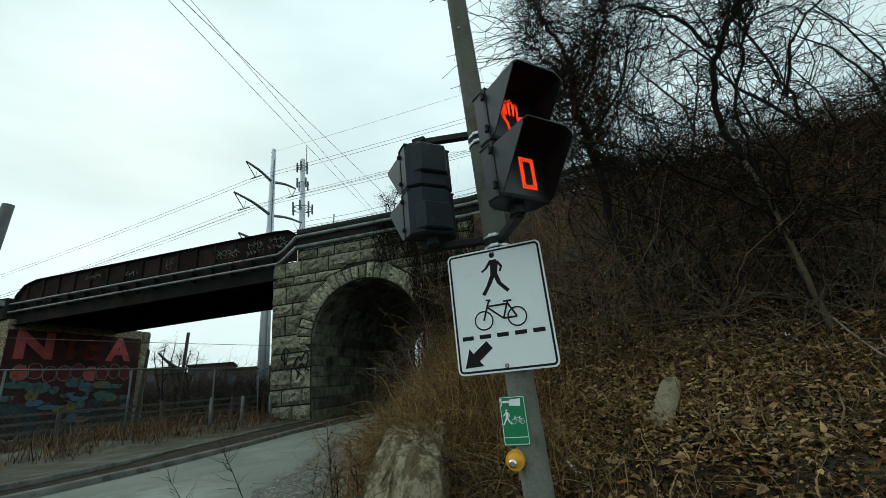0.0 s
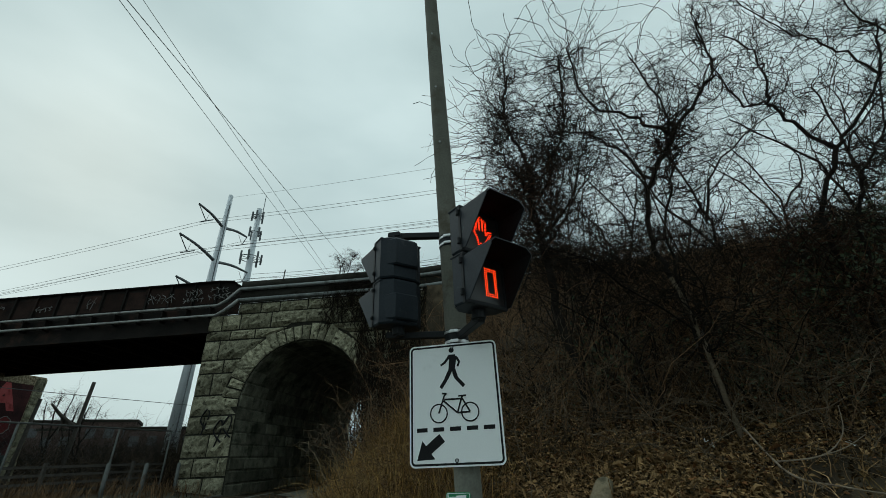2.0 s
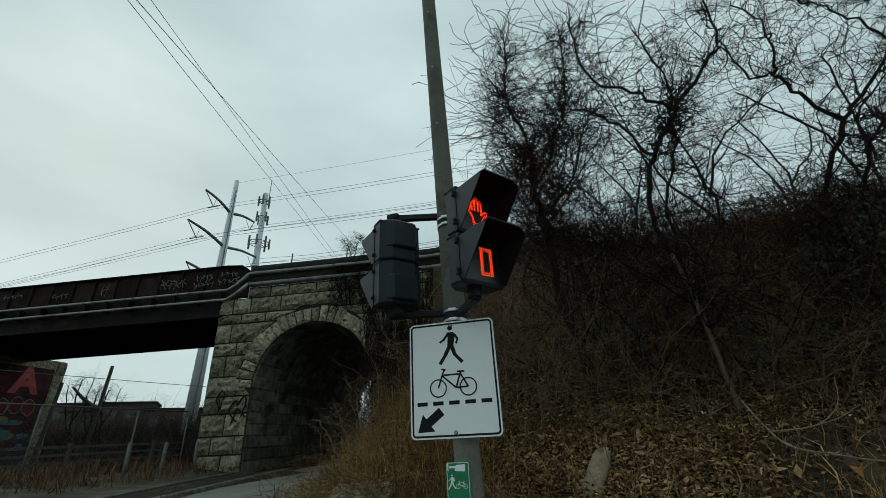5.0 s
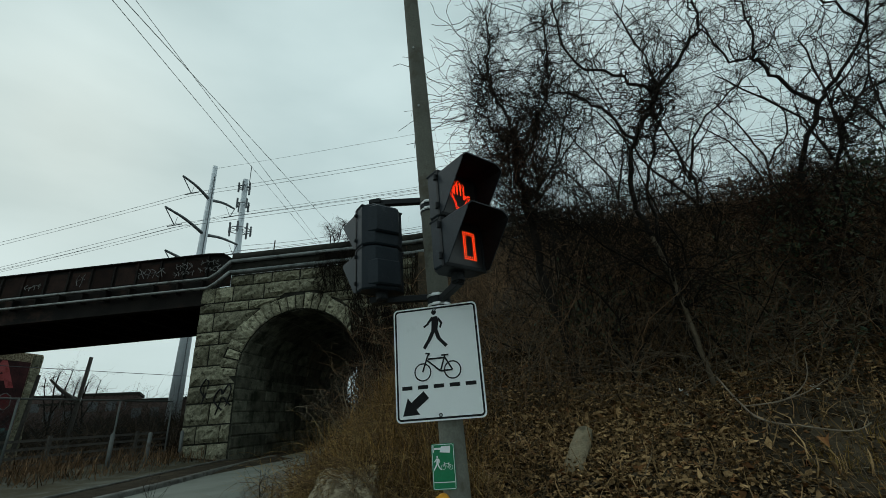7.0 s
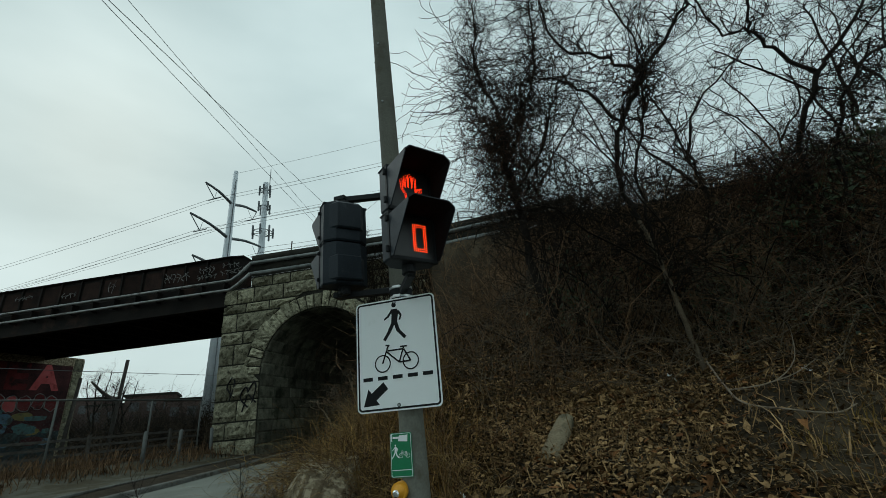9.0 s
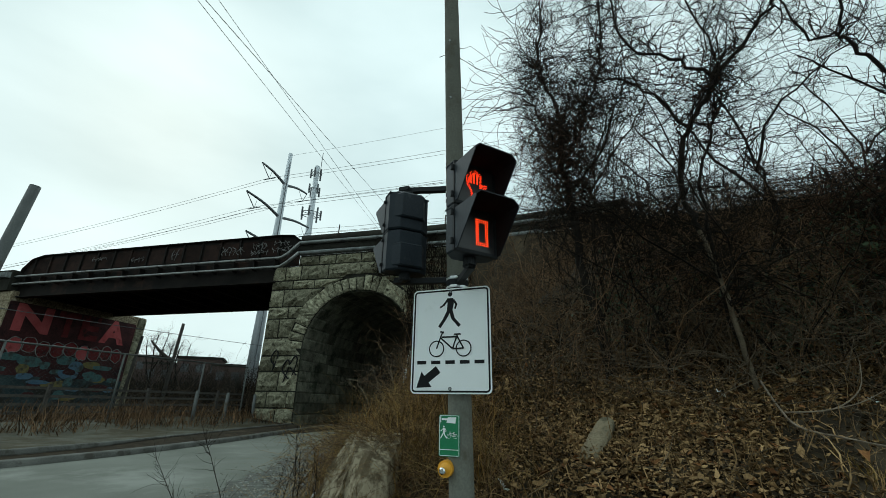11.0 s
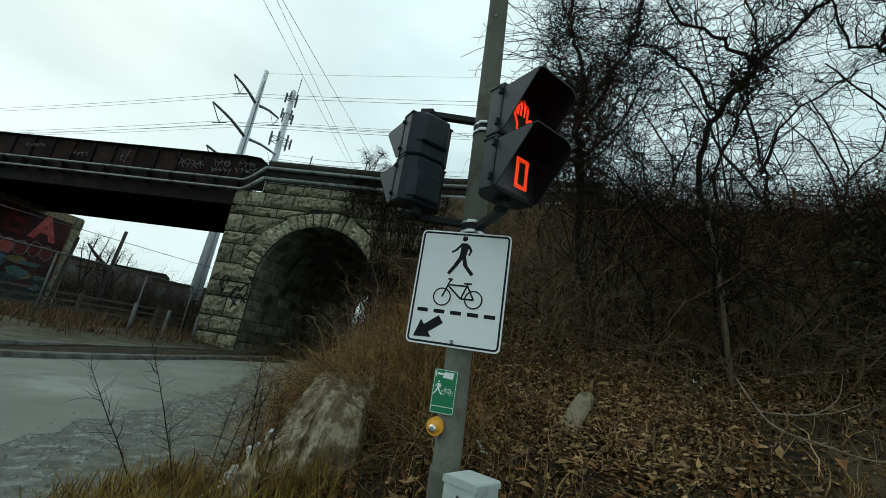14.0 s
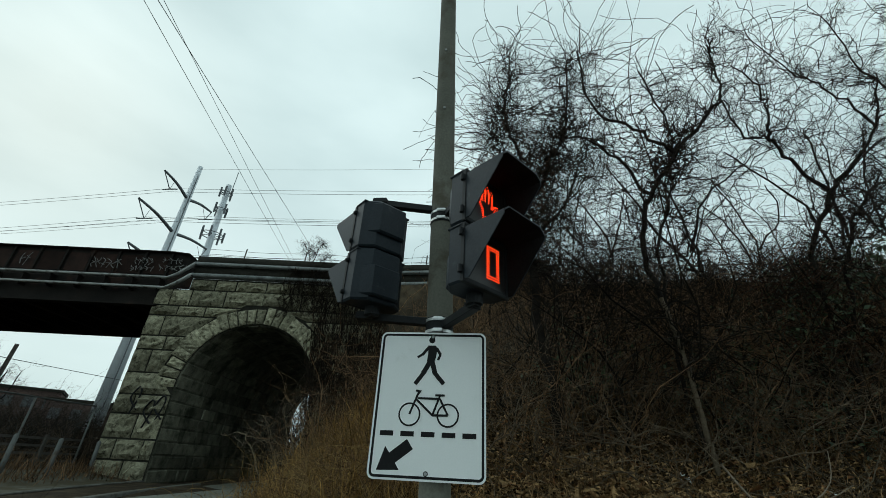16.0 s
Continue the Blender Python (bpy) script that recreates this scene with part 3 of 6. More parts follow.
# girder span
G0, G1 = -21.6, 1.35
girder = part("girder", prism([(G0, 8.0), (G1 - 1.2, 8.0), (G1 - 1.2, 9.0), (G1, 9.0), (G1, 10.55), (G1 - 0.5, 10.95), (G1 - 1.4, 11.02), (G0 + 2.0, 11.02), (G0 + 0.9, 10.75), (G0 + 0.25, 10.1), (G0, 9.4)], 0.0, 0.05), "girder", bridge, "blackened riveted plate girder")
part("top_flange", run([(G0 + 0.05, 0, 9.45), (G0 + 0.25, 0, 10.12), (G0 + 0.9, 0, 10.78), (G0 + 2.0, 0, 11.04), (G1 - 1.4, 0, 11.04), (G1 - 0.5, 0, 10.96), (G1, 0, 10.6)], 0.2, 0.03), "girder", girder)
part("bottom_flange", box(G0, G1 - 1.3, -0.2, 0.25, 7.96, 8.02), "girder", girder)
for k in range(15):
    s = G0 + 1.2 + 1.45 * k
    part("stiffener", box(s - 0.05, s + 0.05, -0.12, 0.0, 9.62, 10.98), "girder", girder)
    if k < 14:
        part("panel", box(s + 0.16, s + 1.29, -0.022, 0.0, 9.75, 10.8), "rust", girder)
    part("bracket", box(s - 0.03, s + 0.03, -0.36, 0.0, 8.72, 9.4), "girder", girder)
back_girder = part("back_girder", box(G0, G1 - 1.2, 7.1, 7.2, 8.0, 11.0), "girder", bridge)
part("deck", box(G0, G1 - 1.2, 0.1, 7.1, 8.75, 9.3), "girder", bridge, "dark underside of the track deck")
for k in range(10):
    s = G0 + 1.2 + 2.1 * k
    part("floor_beam", box(s - 0.14, s + 0.14, 0.1, 7.1, 8.15, 8.76), "girder", bridge)
for zl, zr in ((9.45, 10.36), (8.88, 9.72)):
    part("duct", run([(G0, -0.34, zl), (-10, -0.34, zl), (0.3, -0.34, zl), (0.75, -0.34, zl + 0.25), (1.45, -0.3, zr)], 0.1, 0.055), "duct", bridge, "pale grey cable duct")
# scrawls on the girder that cannot be read
rng = np.random.default_rng(11)
for s0, w_, z0_, hh in ((-4.3, 1.6, 9.95, 0.55), (-2.0, 1.0, 10.2, 0.45), (-2.1, 1.2, 9.85, 0.3), (-0.5, 0.9, 10.35, 0.3), (-0.6, 1.5, 9.95, 0.3), (-8.2, 0.35, 9.9, 0.7), (-15.0, 1.2, 10.3, 0.25), (-11.5, 1.0, 10.0, 0.3)):
    lines, pos = [], s0
    while pos < s0 + w_:
        st = 0.26 * rng.uniform(0.8, 1.3)
        pts = [(pos + rng.uniform(0, st), -0.14, z0_ + hh * q + rng.uniform(-0.05, 0.05)) for q in (0, 0.4, 0.7, 1)]
        lines.append((smooth_line(pts, 3), np.full(10, 0.022)))
        lines.append((np.array([(pos, -0.14, z0_ + hh * rng.uniform(0.3, 0.9)), (pos + st, -0.14, z0_ + hh * rng.uniform(0.2, 0.9))]), np.full(2, 0.02)))
        pos += st
    tagged(part("scrawl", tubes(lines), "paint_white", girder, "faded white spray-paint scrawl"), kind="stuff")

# scrawl on the pier stones
lines = []
for s0, z0_ in ((0.75, 2.75), (1.55, 2.2), (2.0, 2.4)):
    pts = [(s0, -0.2, z0_), (s0 + 0.25, -0.2, z0_ + 0.9), (s0 + 0.1, -0.2, z0_ + 1.2), (s0 - 0.15, -0.2, z0_ + 0.7), (s0 + 0.3, -0.2, z0_ + 0.2)]
    p = smooth_line(pts, 5)
    lines.append((p, np.full(len(p), 0.045)))
tagged(part("scrawl", tubes(lines, 4), "ink", bridge, "black spray-paint tag"), kind="stuff")

# far abutment with its painted face
abutment = group_at("bridge_abutment", BRIDGE, "stone bridge abutment covered in red and blue graffiti", "abutment")
part("body", box(-29, -21.0, -0.4, 10.4, -0.3, 8.4, 0.05), "concrete", abutment)
part("cap", box(-40, -21.4, -0.6, 0.8, 8.4, 9.9), "mortar", abutment)
part("cornice_bar", box(-40, -21.5, -0.85, -0.6, 9.3, 9.7), "cornice", abutment)
part("paint_ground", box(-21.0, -20.985, -0.35, 9.5, 2.7, 7.7), "paint_dark", abutment, "dark maroon painted ground")
part("paint_band", box(-21.0, -20.987, -0.35, 9.5, 0.3, 2.7), "paint_blue", abutment, "faded blue and grey paint")
rng = np.random.default_rng(21)
for j in range(8):
    z0_ = 0.3 + 1.0 * j
    y = 9.55
    while y < 10.3:
        w_ = min(rng.uniform(0.6, 0.9), 10.38 - y)
        st = part("stone", rock_stone([(0, 0), (w_, 0), (w_, 0.98), (0, 0.98)], 0.05, 0.07), "stone", abutment)
        st.matrix_local = Matrix.Translation((-21.0, y, z0_)) @ pose(0, 0, 0, 0, 0, 90)
        y += w_


def lettering(text, size_y, size_z, y0, z0):
    cu = bpy.data.curves.new("letters", "FONT")
    cu.body, cu.extrude, cu.offset = text, 0.01, 0.045
    tmp = new("letters", cu)
    me = bpy.data.meshes.new_from_object(tmp)
    bpy.data.objects.remove(tmp)
    co = np.zeros(len(me.vertices) * 3, dtype=np.float32)
    me.vertices.foreach_get("co", co)
    co = co.reshape(-1, 3)
    lo, hi = co.min(0), co.max(0)
    out = np.stack([co[:, 2], y0 + (co[:, 0] - lo[0]) / (hi[0] - lo[0]) * size_y, z0 + (co[:, 1] - lo[1]) / (hi[1] - lo[1]) * size_z], -1)
    me.vertices.foreach_set("co", np.ascontiguousarray(out, dtype=np.float32).ravel())
    me.update()
    return me


for ch, y0, w_ in (("N", 0.2, 2.4), ("T", 3.0, 1.6), ("E", 4.8, 1.5), ("A", 6.5, 2.2)):
    part("letter", lettering(ch, w_, 1.95, y0, 5.7), "paint_bright" if ch in "NA" else "paint_red_old", abutment, "large pink-red painted letter" if ch in "NA" else "large faded dark red painted letter", m=Matrix.Translation((-20.97, 0, 0)))
rp = np.random.default_rng(23)


def painted_shape(y, z, w, h, x, mat_, outline_=None, label="irregular patch of spray paint"):
    """A rounded, uneven flat patch of paint on the abutment face, with an outline where it has one."""
    n = 16
    rim = [(y + w * 0.5 * math.cos(a) * rp.uniform(0.78, 1.12), z + h * 0.5 * math.copysign(abs(math.sin(a)) ** 0.7, math.sin(a)) * rp.uniform(0.85, 1.08)) for a in np.linspace(0, 2 * math.pi, n, endpoint=False)]
    shape = part("painted_patch", raw([(x, a, b) for a, b in rim], [list(range(n))]), mat_, abutment, label)
    if outline_:
        ring = np.array([(x + 0.004, a, b) for a, b in rim + rim[:1]])
        part("outline", tubes([(ring, np.full(len(ring), 0.03))], 4), outline_, shape)


for k in range(9):
    painted_shape(0.75 + 0.95 * k, 4.75 + 0.12 * math.sin(2 * k), 0.95, 1.15, -20.972 + 0.002 * k, "paint_bright" if k in (0, 5) else "paint_red_old", "paint_white", "rounded dark red painted shape with a pale outline")
for k in range(34):
    painted_shape(rp.uniform(0.3, 8.6), rp.uniform(1.1, 4.1), rp.uniform(0.5, 1.7), rp.uniform(0.25, 0.8), -20.978 + 0.0007 * k, ("paint_teal", "paint_sky", "paint_gold", "paint_teal", "paint_dark")[k % 5])

# ---- kerbside posts, chain-link fence, low rails ----
POST = group_at("bollard_post", pose(-16.45, 14.0, 0.1), "short grey steel pipe post beside the road", "post", "pipe posts on the verge")
part("pipe", cyl((0, 0, -0.2), (0.0, 0, 1.5), 0.075, n=14), "fence", POST, smooth=True)
part("cap", cyl((0, 0, 1.5), (0, 0, 1.55), 0.075, 0.03, n=14), "fence", POST)
for x, y, a in ((-16.2, 15.45, 4), (-16.9, 18.0, -3), (-16.3, 19.0, 2)):
    copy_thing(POST, pose(x, y, 0.05, 0, a * 0.5, 0))

fence = group_at("chain_link_fence", pose(-17.8, 0, 0), "grey chain-link fence with pipe posts and top rail", "fence")
FENCE_Y = [-4.3, -0.4, 3.5, 7.4, 11.3, 15.2, 18.0]
for y in FENCE_Y:
    part("post", cyl((0, y, 0.1), (0, y, 3.02), 0.036, n=10), "fence", fence, smooth=True)
part("top_rail", cyl((0, FENCE_Y[0], 3.0), (0, FENCE_Y[-1], 3.0), 0.033, n=10), "fence", fence, smooth=True)
lines = []
for k in range(150):
    y = FENCE_Y[0] - 2.5 + 0.16 * k
    for sg in (1, -1):
        p = [(0.02 * sg, y + sg * q - (2.5 if sg < 0 else 0) + (2.5 if sg < 0 else 0), 0.5 + q) for q in (0, 2.48)]
        p = [(a, min(max(b, FENCE_Y[0]), FENCE_Y[-1]), c) for a, b, c in p]
        lines.append((np.array(p), np.full(2, 0.0016)))
part("wire_mesh", tubes(lines), "fence", fence, "thin diamond wire mesh")
rail_fence = group_at("rail_fence", pose(-19.6, 0, 0), "dark low rail fence of four bars behind the mesh fence", "fence")
for y in (2, 6, 10, 14, 18):
    part("post", box(-0.06, 0.06, y - 0.06, y + 0.06, 0, 1.75, 0.01), "wood", rail_fence)
for z in (0.7, 1.0, 1.3, 1.6):
    part("bar", box(-0.1, -0.06, -2, 20, z - 0.05, z + 0.05), "wood", rail_fence)

# ---- poles, towers and wires ----
leaning = group_at("utility_pole", pose(-13.1, 4.55, 0.1), "grey weathered wooden utility pole, leaning", "pole")
part("shaft", cyl((-0.35, -0.1, -0.3), (0.3, 0.1, 6.4), 0.16, 0.12, n=14), "fence", leaning, smooth=True)
for x, y, h_, r_ in ((-35.4, 27.0, 7.9, 0.17), (-36.5, 24.3, 6.4, 0.15)):
    tp = group_at("timber_pole", pose(x, y, 0), "dark timber pole beyond the bridge", "pole", "timber poles beyond the bridge")
    part("shaft", cyl((-0.5, 0, 0), (0.1, 0, h_), r_, r_ * 0.8, n=10), "wood", tp, smooth=True)
strut = group_at("broken_branch", pose(-35.0, 26.5, 0), "broken dark branch leaning against a timber pole", "branch")
part("limb", tubes([(np.array([(0, 0, 4.4), (-1.2, -0.6, 5.4), (-2.0, -0.9, 6.2)]), [0.16, 0.12, 0.08]), (np.array([(-1.0, -0.5, 5.2), (-1.0, -0.5, 4.0)]), [0.08, 0.05])], 6), "wood", strut)

pylon = group_at("transmission_tower", pose(-42.2, 43.2, 0, 0, 0.85, 0), "pale grey steel monopole carrying power lines on curved arms", "tower")
part("shaft", cyl((0, 0, 0), (0, 0, 37.9), 0.82, 0.32, n=20), "tower", pylon, smooth=True)
part("ladder", tubes([(np.array([(0.75, -0.5, 3), (0.42, -0.25, 36)]), [0.05, 0.05]), (np.array([(0.95, -0.65, 3), (0.62, -0.4, 36)]), [0.05, 0.05])] +
     [(np.array([(0.75 - 0.01 * z, -0.5 + 0.0076 * z, z + 3), (0.95 - 0.01 * z, -0.65 + 0.0076 * z, z + 3)]), [0.04, 0.04]) for z in np.arange(0, 33, 0.8)], 4), "tower_dark", pylon)
for z, reach in ((33.0, 5.0), (27.6, 6.6), (22.2, 5.4)):
    for sg in (-1, 1):
        arm = part("arm", tubes([(smooth_line([(0, 0, z - 0.7), (0, sg * reach * 0.5, z + 0.1), (0, sg * reach, z + 0.35)], 5), np.linspace(0.24, 0.13, 11))], 8), "tower_dark", pylon)
        tip = (0.0, sg * reach, z + 0.3)
        clamp = (0.5, sg * (reach - 1.3), z - 1.7)
        part("insulator", tubes([(np.array([tip, clamp]), [0.06, 0.06]), (np.array([clamp, (0.1, sg * (reach - 1.9), z - 0.2)]), [0.03, 0.03]), (np.array([(-0.5, clamp[1], clamp[2]), (1.6, clamp[1], clamp[2])]), [0.07, 0.07])], 6), "tower_dark", arm)
mast = group_at("cell_mast", pose(-42.9, 51.3, 0), "slim pale mast with clusters of phone antennas", "mast")
part("shaft", cyl((0, 0, 0), (0, 0, 40.6), 0.7, 0.42, n=16), "tower", mast, smooth=True)
part("whip", cyl((0.5, 0.3, 39), (0.6, 0.3, 43.5), 0.06, n=6), "tower_dark", mast)
for z, rr, n_ in ((39.0, 0.9, 5), (35.8, 1.0, 4), (31.2, 1.6, 7)):
    part("ring", tubes([(np.array([(rr * math.cos(a), rr * math.sin(a), z) for a in np.linspace(0, 2 * math.pi, 13)]), np.full(13, 0.07))], 4), "tower_dark", mast)
    for k in range(n_):
        a = 2 * math.pi * k / n_ + z
        part("antenna", box(rr * math.cos(a) - 0.12, rr * math.cos(a) + 0.12, rr * math.sin(a) - 0.12, rr * math.sin(a) + 0.12, z - 0.9, z + 0.9, 0.03), "tower_dark", mast)
        part("strut", tubes([(np.array([(0, 0, z), (rr * math.cos(a), rr * math.sin(a), z)]), [0.06, 0.06])], 4), "tower_dark", mast)


def span(a, b, sag, r, n=24):
    a, b = np.array(a, float), np.array(b, float)
    t = np.linspace(0, 1, n)
    p = a[None] + (b - a)[None] * t[:, None]
    p[:, 2] -= sag * 4 * t * (1 - t)
    return tubes([(p, np.full(n, r))], 4)


for y, z in ((38.1 + 1.5, 31.1), (47.9 - 1.5, 31.1), (36.4 + 1.5, 25.7), (49.6 - 1.5, 25.7), (48.0 - 1.1, 20.3)):
    for dz in (0.0, 0.5):
        w_ = part("power_line", span((-210, y, z - 2 + dz), (-41.4, y, z - 0.1 + dz), 2.5, 0.028), "wire")
        tagged(w_, "thin grey high-voltage power line", "wire", "power lines")
        w_ = part("power_line", span((-41.4, y, z - 0.1 + dz), (90, y, z + dz), 2.0, 0.028), "wire")
        tagged(w_, "thin grey high-voltage power line", "wire", "power lines")
w_ = part("power_line", span((-42, 43, 37.4), (90, 43, 38), 2, 0.02), "wire")
tagged(w_, "thin grey high-voltage power line", "wire", "power lines")
for (xa, za), (xb, zb) in (((-6.86, 10.6), (-16.2, 15.11)), ((-5.83, 9.1), (-13.03, 14.48)), ((-7.54, 12.39), (-14.04, 12.5))):
    at = lambda y: (xa + (xb - xa) * y / 30, y, za + (zb - za) * y / 30)
    tagged(part("street_wire", span(at(-14), at(42), 0.04, 0.0085, 40), "wire"), "thin dark overhead street wire", "wire", "street wires")
tagged(part("street_wire", span((-19.0, -6, 4.15), (-17.3, 18.3, 4.2), 0.12, 0.012), "wire"), "thin dark overhead street wire", "wire", "street wires")

# ---- far buildings beyond the underpass ----
for x, y, w_, h_ in ((-56, 82, 12, 8.2), (-66, 78, 9, 9.6), (-75, 74, 12, 8.4), (-86, 72, 9, 10.2), (-97, 74, 12, 9.2), (-108, 74, 10, 11.4), (-120, 74, 14, 10.2)):
    b_ = group_at("brick_building", pose(x, y, 0, 0, 0, 42), "low red-brick building far beyond the underpass", "building", "far brick buildings")
    part("wall", box(-w_ / 2, w_ / 2, 0, 10, 0, h_), "brick", b_)
    part("roof", box(-w_ / 2 - 0.3, w_ / 2 + 0.3, -0.3, 10.3, h_, h_ + 0.5), "mortar", b_)
    for k in range(int(w_ / 3)):
        part("window", box(-w_ / 2 + 1 + 3 * k, -w_ / 2 + 2.6 + 3 * k, -0.08, 0.02, h_ - 3.0, h_ - 1.2), "pane", b_)

# ---- the signal pole with its two heads, signs, button ----
PX = lambda z: -0.19 - 0.023 * (z - 1)
PY = 2.335
pole = group_at("signal_pole", pose(PX(0), PY, 0), "tall tapered grey-green concrete signal pole, slightly leaning", "pole")
R_POLE = lambda z: 0.088 - 0.003 * z
rings, faces = [], []
zs = [-0.3, 0.58, 0.6, 0.61, 2, 4, 6, 8, 9.5]
n_ = 32
for k, z in enumerate(zs):
    r = R_POLE(z) + (0.012 if z <= 0.6 else 0)
    rings += [(PX(z) - PX(0) + r * math.cos(2 * math.pi * i / n_), r * math.sin(2 * math.pi * i / n_), z) for i in range(n_)]
for k in range(len(zs) - 1):
    faces += [(k * n_ + i, k * n_ + (i + 1) % n_, (k + 1) * n_ + (i + 1) % n_, (k + 1) * n_ + i) for i in range(n_)]
part("shaft", raw(rings, faces), "pole", pole, smooth=True)


def band(z, h=0.017):
    bmx = bmesh.new()
    r = R_POLE(z) + 0.006
    bmesh.ops.create_cone(bmx, cap_ends=True, segments=32, radius1=r, radius2=r, depth=h, matrix=Matrix.Translation((PX(z) - PX(0), 0, z)))
    b2 = box(PX(z) - PX(0) - 0.03, PX(z) - PX(0) + 0.03, -r - 0.012, -r + 0.01, z - h * 0.6, z + h * 0.6, 0.004)
    return join(bmx, b2)


for z in (2.93, 2.87, 2.155, 2.085):
    part("steel_band", band(z), "steel", pole, "bright stainless clamp band")
for z in (3.9, 4.6, 5.4):
    part("bolt", cyl((PX(z) - PX(0), -R_POLE(z) - 0.01, z), (PX(z) - PX(0), -R_POLE(z) + 0.01, z), 0.01, n=8), "galv", pole)


def facet_back(w, d, z0, z1, k, knee=0.5, y0=0.02):
    """A housing with a chamfered, many-sided back, seen in plan."""
    plan = [(-w, y0), (w, y0), (w, d * knee), (w * 0.55, d * k), (-w * 0.55, d * k), (-w, d * knee)]
    b = bmesh.new()
    rings_ = [[b.verts.new((x * q, y if y < y0 + 0.01 else y * q, z)) for x, y in plan] for z, q in ((z0, 0.95), (z0 + 0.012, 1.0), (z1 - 0.012, 1.0), (z1, 0.95))]
    for lo, hi in zip(rings_[:-1], rings_[1:]):
        for i in range(6):
            b.faces.new((lo[i], lo[(i + 1) % 6], hi[(i + 1) % 6], hi[i]))
    b.faces.new(rings_[0][::-1])
    b.faces.new(rings_[-1])
    bmesh.ops.recalc_face_normals(b, faces=b.faces)
    return b


def signal_head(name, origin, turn, label):
    """Two sections with hooded visors; the face looks along local -y, x to the viewer's right, z from the base."""
    head = group_at(name, pose(*origin, 0, 0, turn), label, "signal", "pedestrian signal heads")
    W, H, D = 0.172, 0.34, 0.185
    for k in (0, 1):
        z0 = k * (H + 0.006)
        sec = part("section", join(facet_back(W, D, z0 + 0.004, z0 + H, 1.0, 0.62), facet_back(W * 0.96, D + 0.028, z0 + (0.03 if k == 0 else 0.1), z0 + (0.225 if k == 0 else H - 0.02), 1.0, 0.5), box(-W - 0.006, W + 0.006, 0.02, D * 0.7, z0 + H - 0.014, z0 + H - 0.002, 0.003)), "hood", head, "dark grey moulded signal housing")
        part("door_rim", join(box(-W - 0.004, W + 0.004, 0.0, 0.03, z0 + 0.002, z0 + 0.03, 0.004), box(-W - 0.004, W + 0.004, 0.0, 0.03, z0 + H - 0.03, z0 + H - 0.002, 0.004), box(-W - 0.004, -W + 0.028, 0.0, 0.03, z0 + 0.02, z0 + H - 0.02, 0.004), box(W - 0.028, W + 0.004, 0.0, 0.03, z0 + 0.02, z0 + H - 0.02, 0.004)), "black", sec)
        part("lens", box(-W + 0.02, W - 0.02, 0.004, 0.016, z0 + 0.022, z0 + H - 0.022), "lens", sec)
        # hood: two cut cheeks, a flat top with chamfered shoulders, all thin plates
        out, low = 0.25, 0.03
        for sg in (-1, 1):
            cheek = bmesh.new()
            prof = [(0.0, z0 + 0.015), (-low, z0 + 0.015), (-out, z0 + H - 0.06), (-out, z0 + H - 0.035), (0.0, z0 + H - 0.035)]
            ins = [cheek.verts.new((sg * (W - 0.006), y, z)) for y, z in prof]
            ous = [cheek.verts.new((sg * W, y, z)) for y, z in prof]
            cheek.faces.new(ins)
            cheek.faces.new(ous[::-1])
            for i in range(5):
                cheek.faces.new((ins[i], ous[i], ous[(i + 1) % 5], ins[(i + 1) % 5]))
            bmesh.ops.recalc_face_normals(cheek, faces=cheek.faces)
            me = mesh_of(cheek, "cheek")
            me.materials.append(M["hood"])
            me.materials.append(M["hood_in"])
            for p in me.polygons:
                if p.normal.x * sg < -0.9:
                    p.material_index = 1
            part("hood_cheek", me, None, sec)
        top = [(-W, H - 0.035), (-W + 0.04, H), (W - 0.04, H), (W, H - 0.035)]
        low_t = [(-W + 0.007, H - 0.04), (-W + 0.043, H - 0.008), (W - 0.043, H - 0.008), (W - 0.007, H - 0.04)]
        hood = prism([(a, z0 + b) for a, b in top] + [(a, z0 + b) for a, b in low_t[::-1]], -out, 0.005)
        me = mesh_of(hood, "hood")
        me.materials.append(M["hood"])
        me.materials.append(M["hood_in"])
        for p in me.polygons:
            if p.normal.z < -0.3:
                p.material_index = 1
        part("hood_top", me, None, sec)
        for q in (0.07, 0.28):
            part("hinge", cyl((-W - 0.012, 0.02, z0 + q - 0.02), (-W - 0.012, 0.02, z0 + q + 0.02), 0.012, n=10), "black", sec)
            part("latch", box(W, W + 0.02, 0.01, 0.035, z0 + q - 0.012, z0 + q + 0.012, 0.004), "black", sec)
    part("base_fitting", join(cyl((0, 0.09, -0.05), (0, 0.09, 0.01), 0.045, n=16), box(-0.03, 0.03, 0.06, 0.14, -0.06, -0.03, 0.008)), "black", head)
    part("top_fitting", cyl((0, 0.09, 2 * H), (0, 0.09, 2 * H + 0.05), 0.04, n=16), "black", head)
    return head


HEAD_Z = 2.168
front_head = signal_head("pedestrian_signal", (0.085, 1.845, HEAD_Z), 50, "black pedestrian signal showing an orange raised palm and a zero")
rear_head = signal_head("pedestrian_signal", (-0.675, 2.25, HEAD_Z + 0.03), 227, "black pedestrian signal turned away, its stepped back showing")


def dots(points, r, y):
    v, f = [], []
    for x, z in points:
        b0 = len(v)
        v += [(x + r * math.cos(a), y, z + r * math.sin(a)) for a in np.linspace(0, 2 * math.pi, 6, endpoint=False)]
        v.append((x, y - r * 0.7, z))
        f += [(b0 + i, b0 + (i + 1) % 6, b0 + 6) for i in range(6)]
    return raw(v, f)


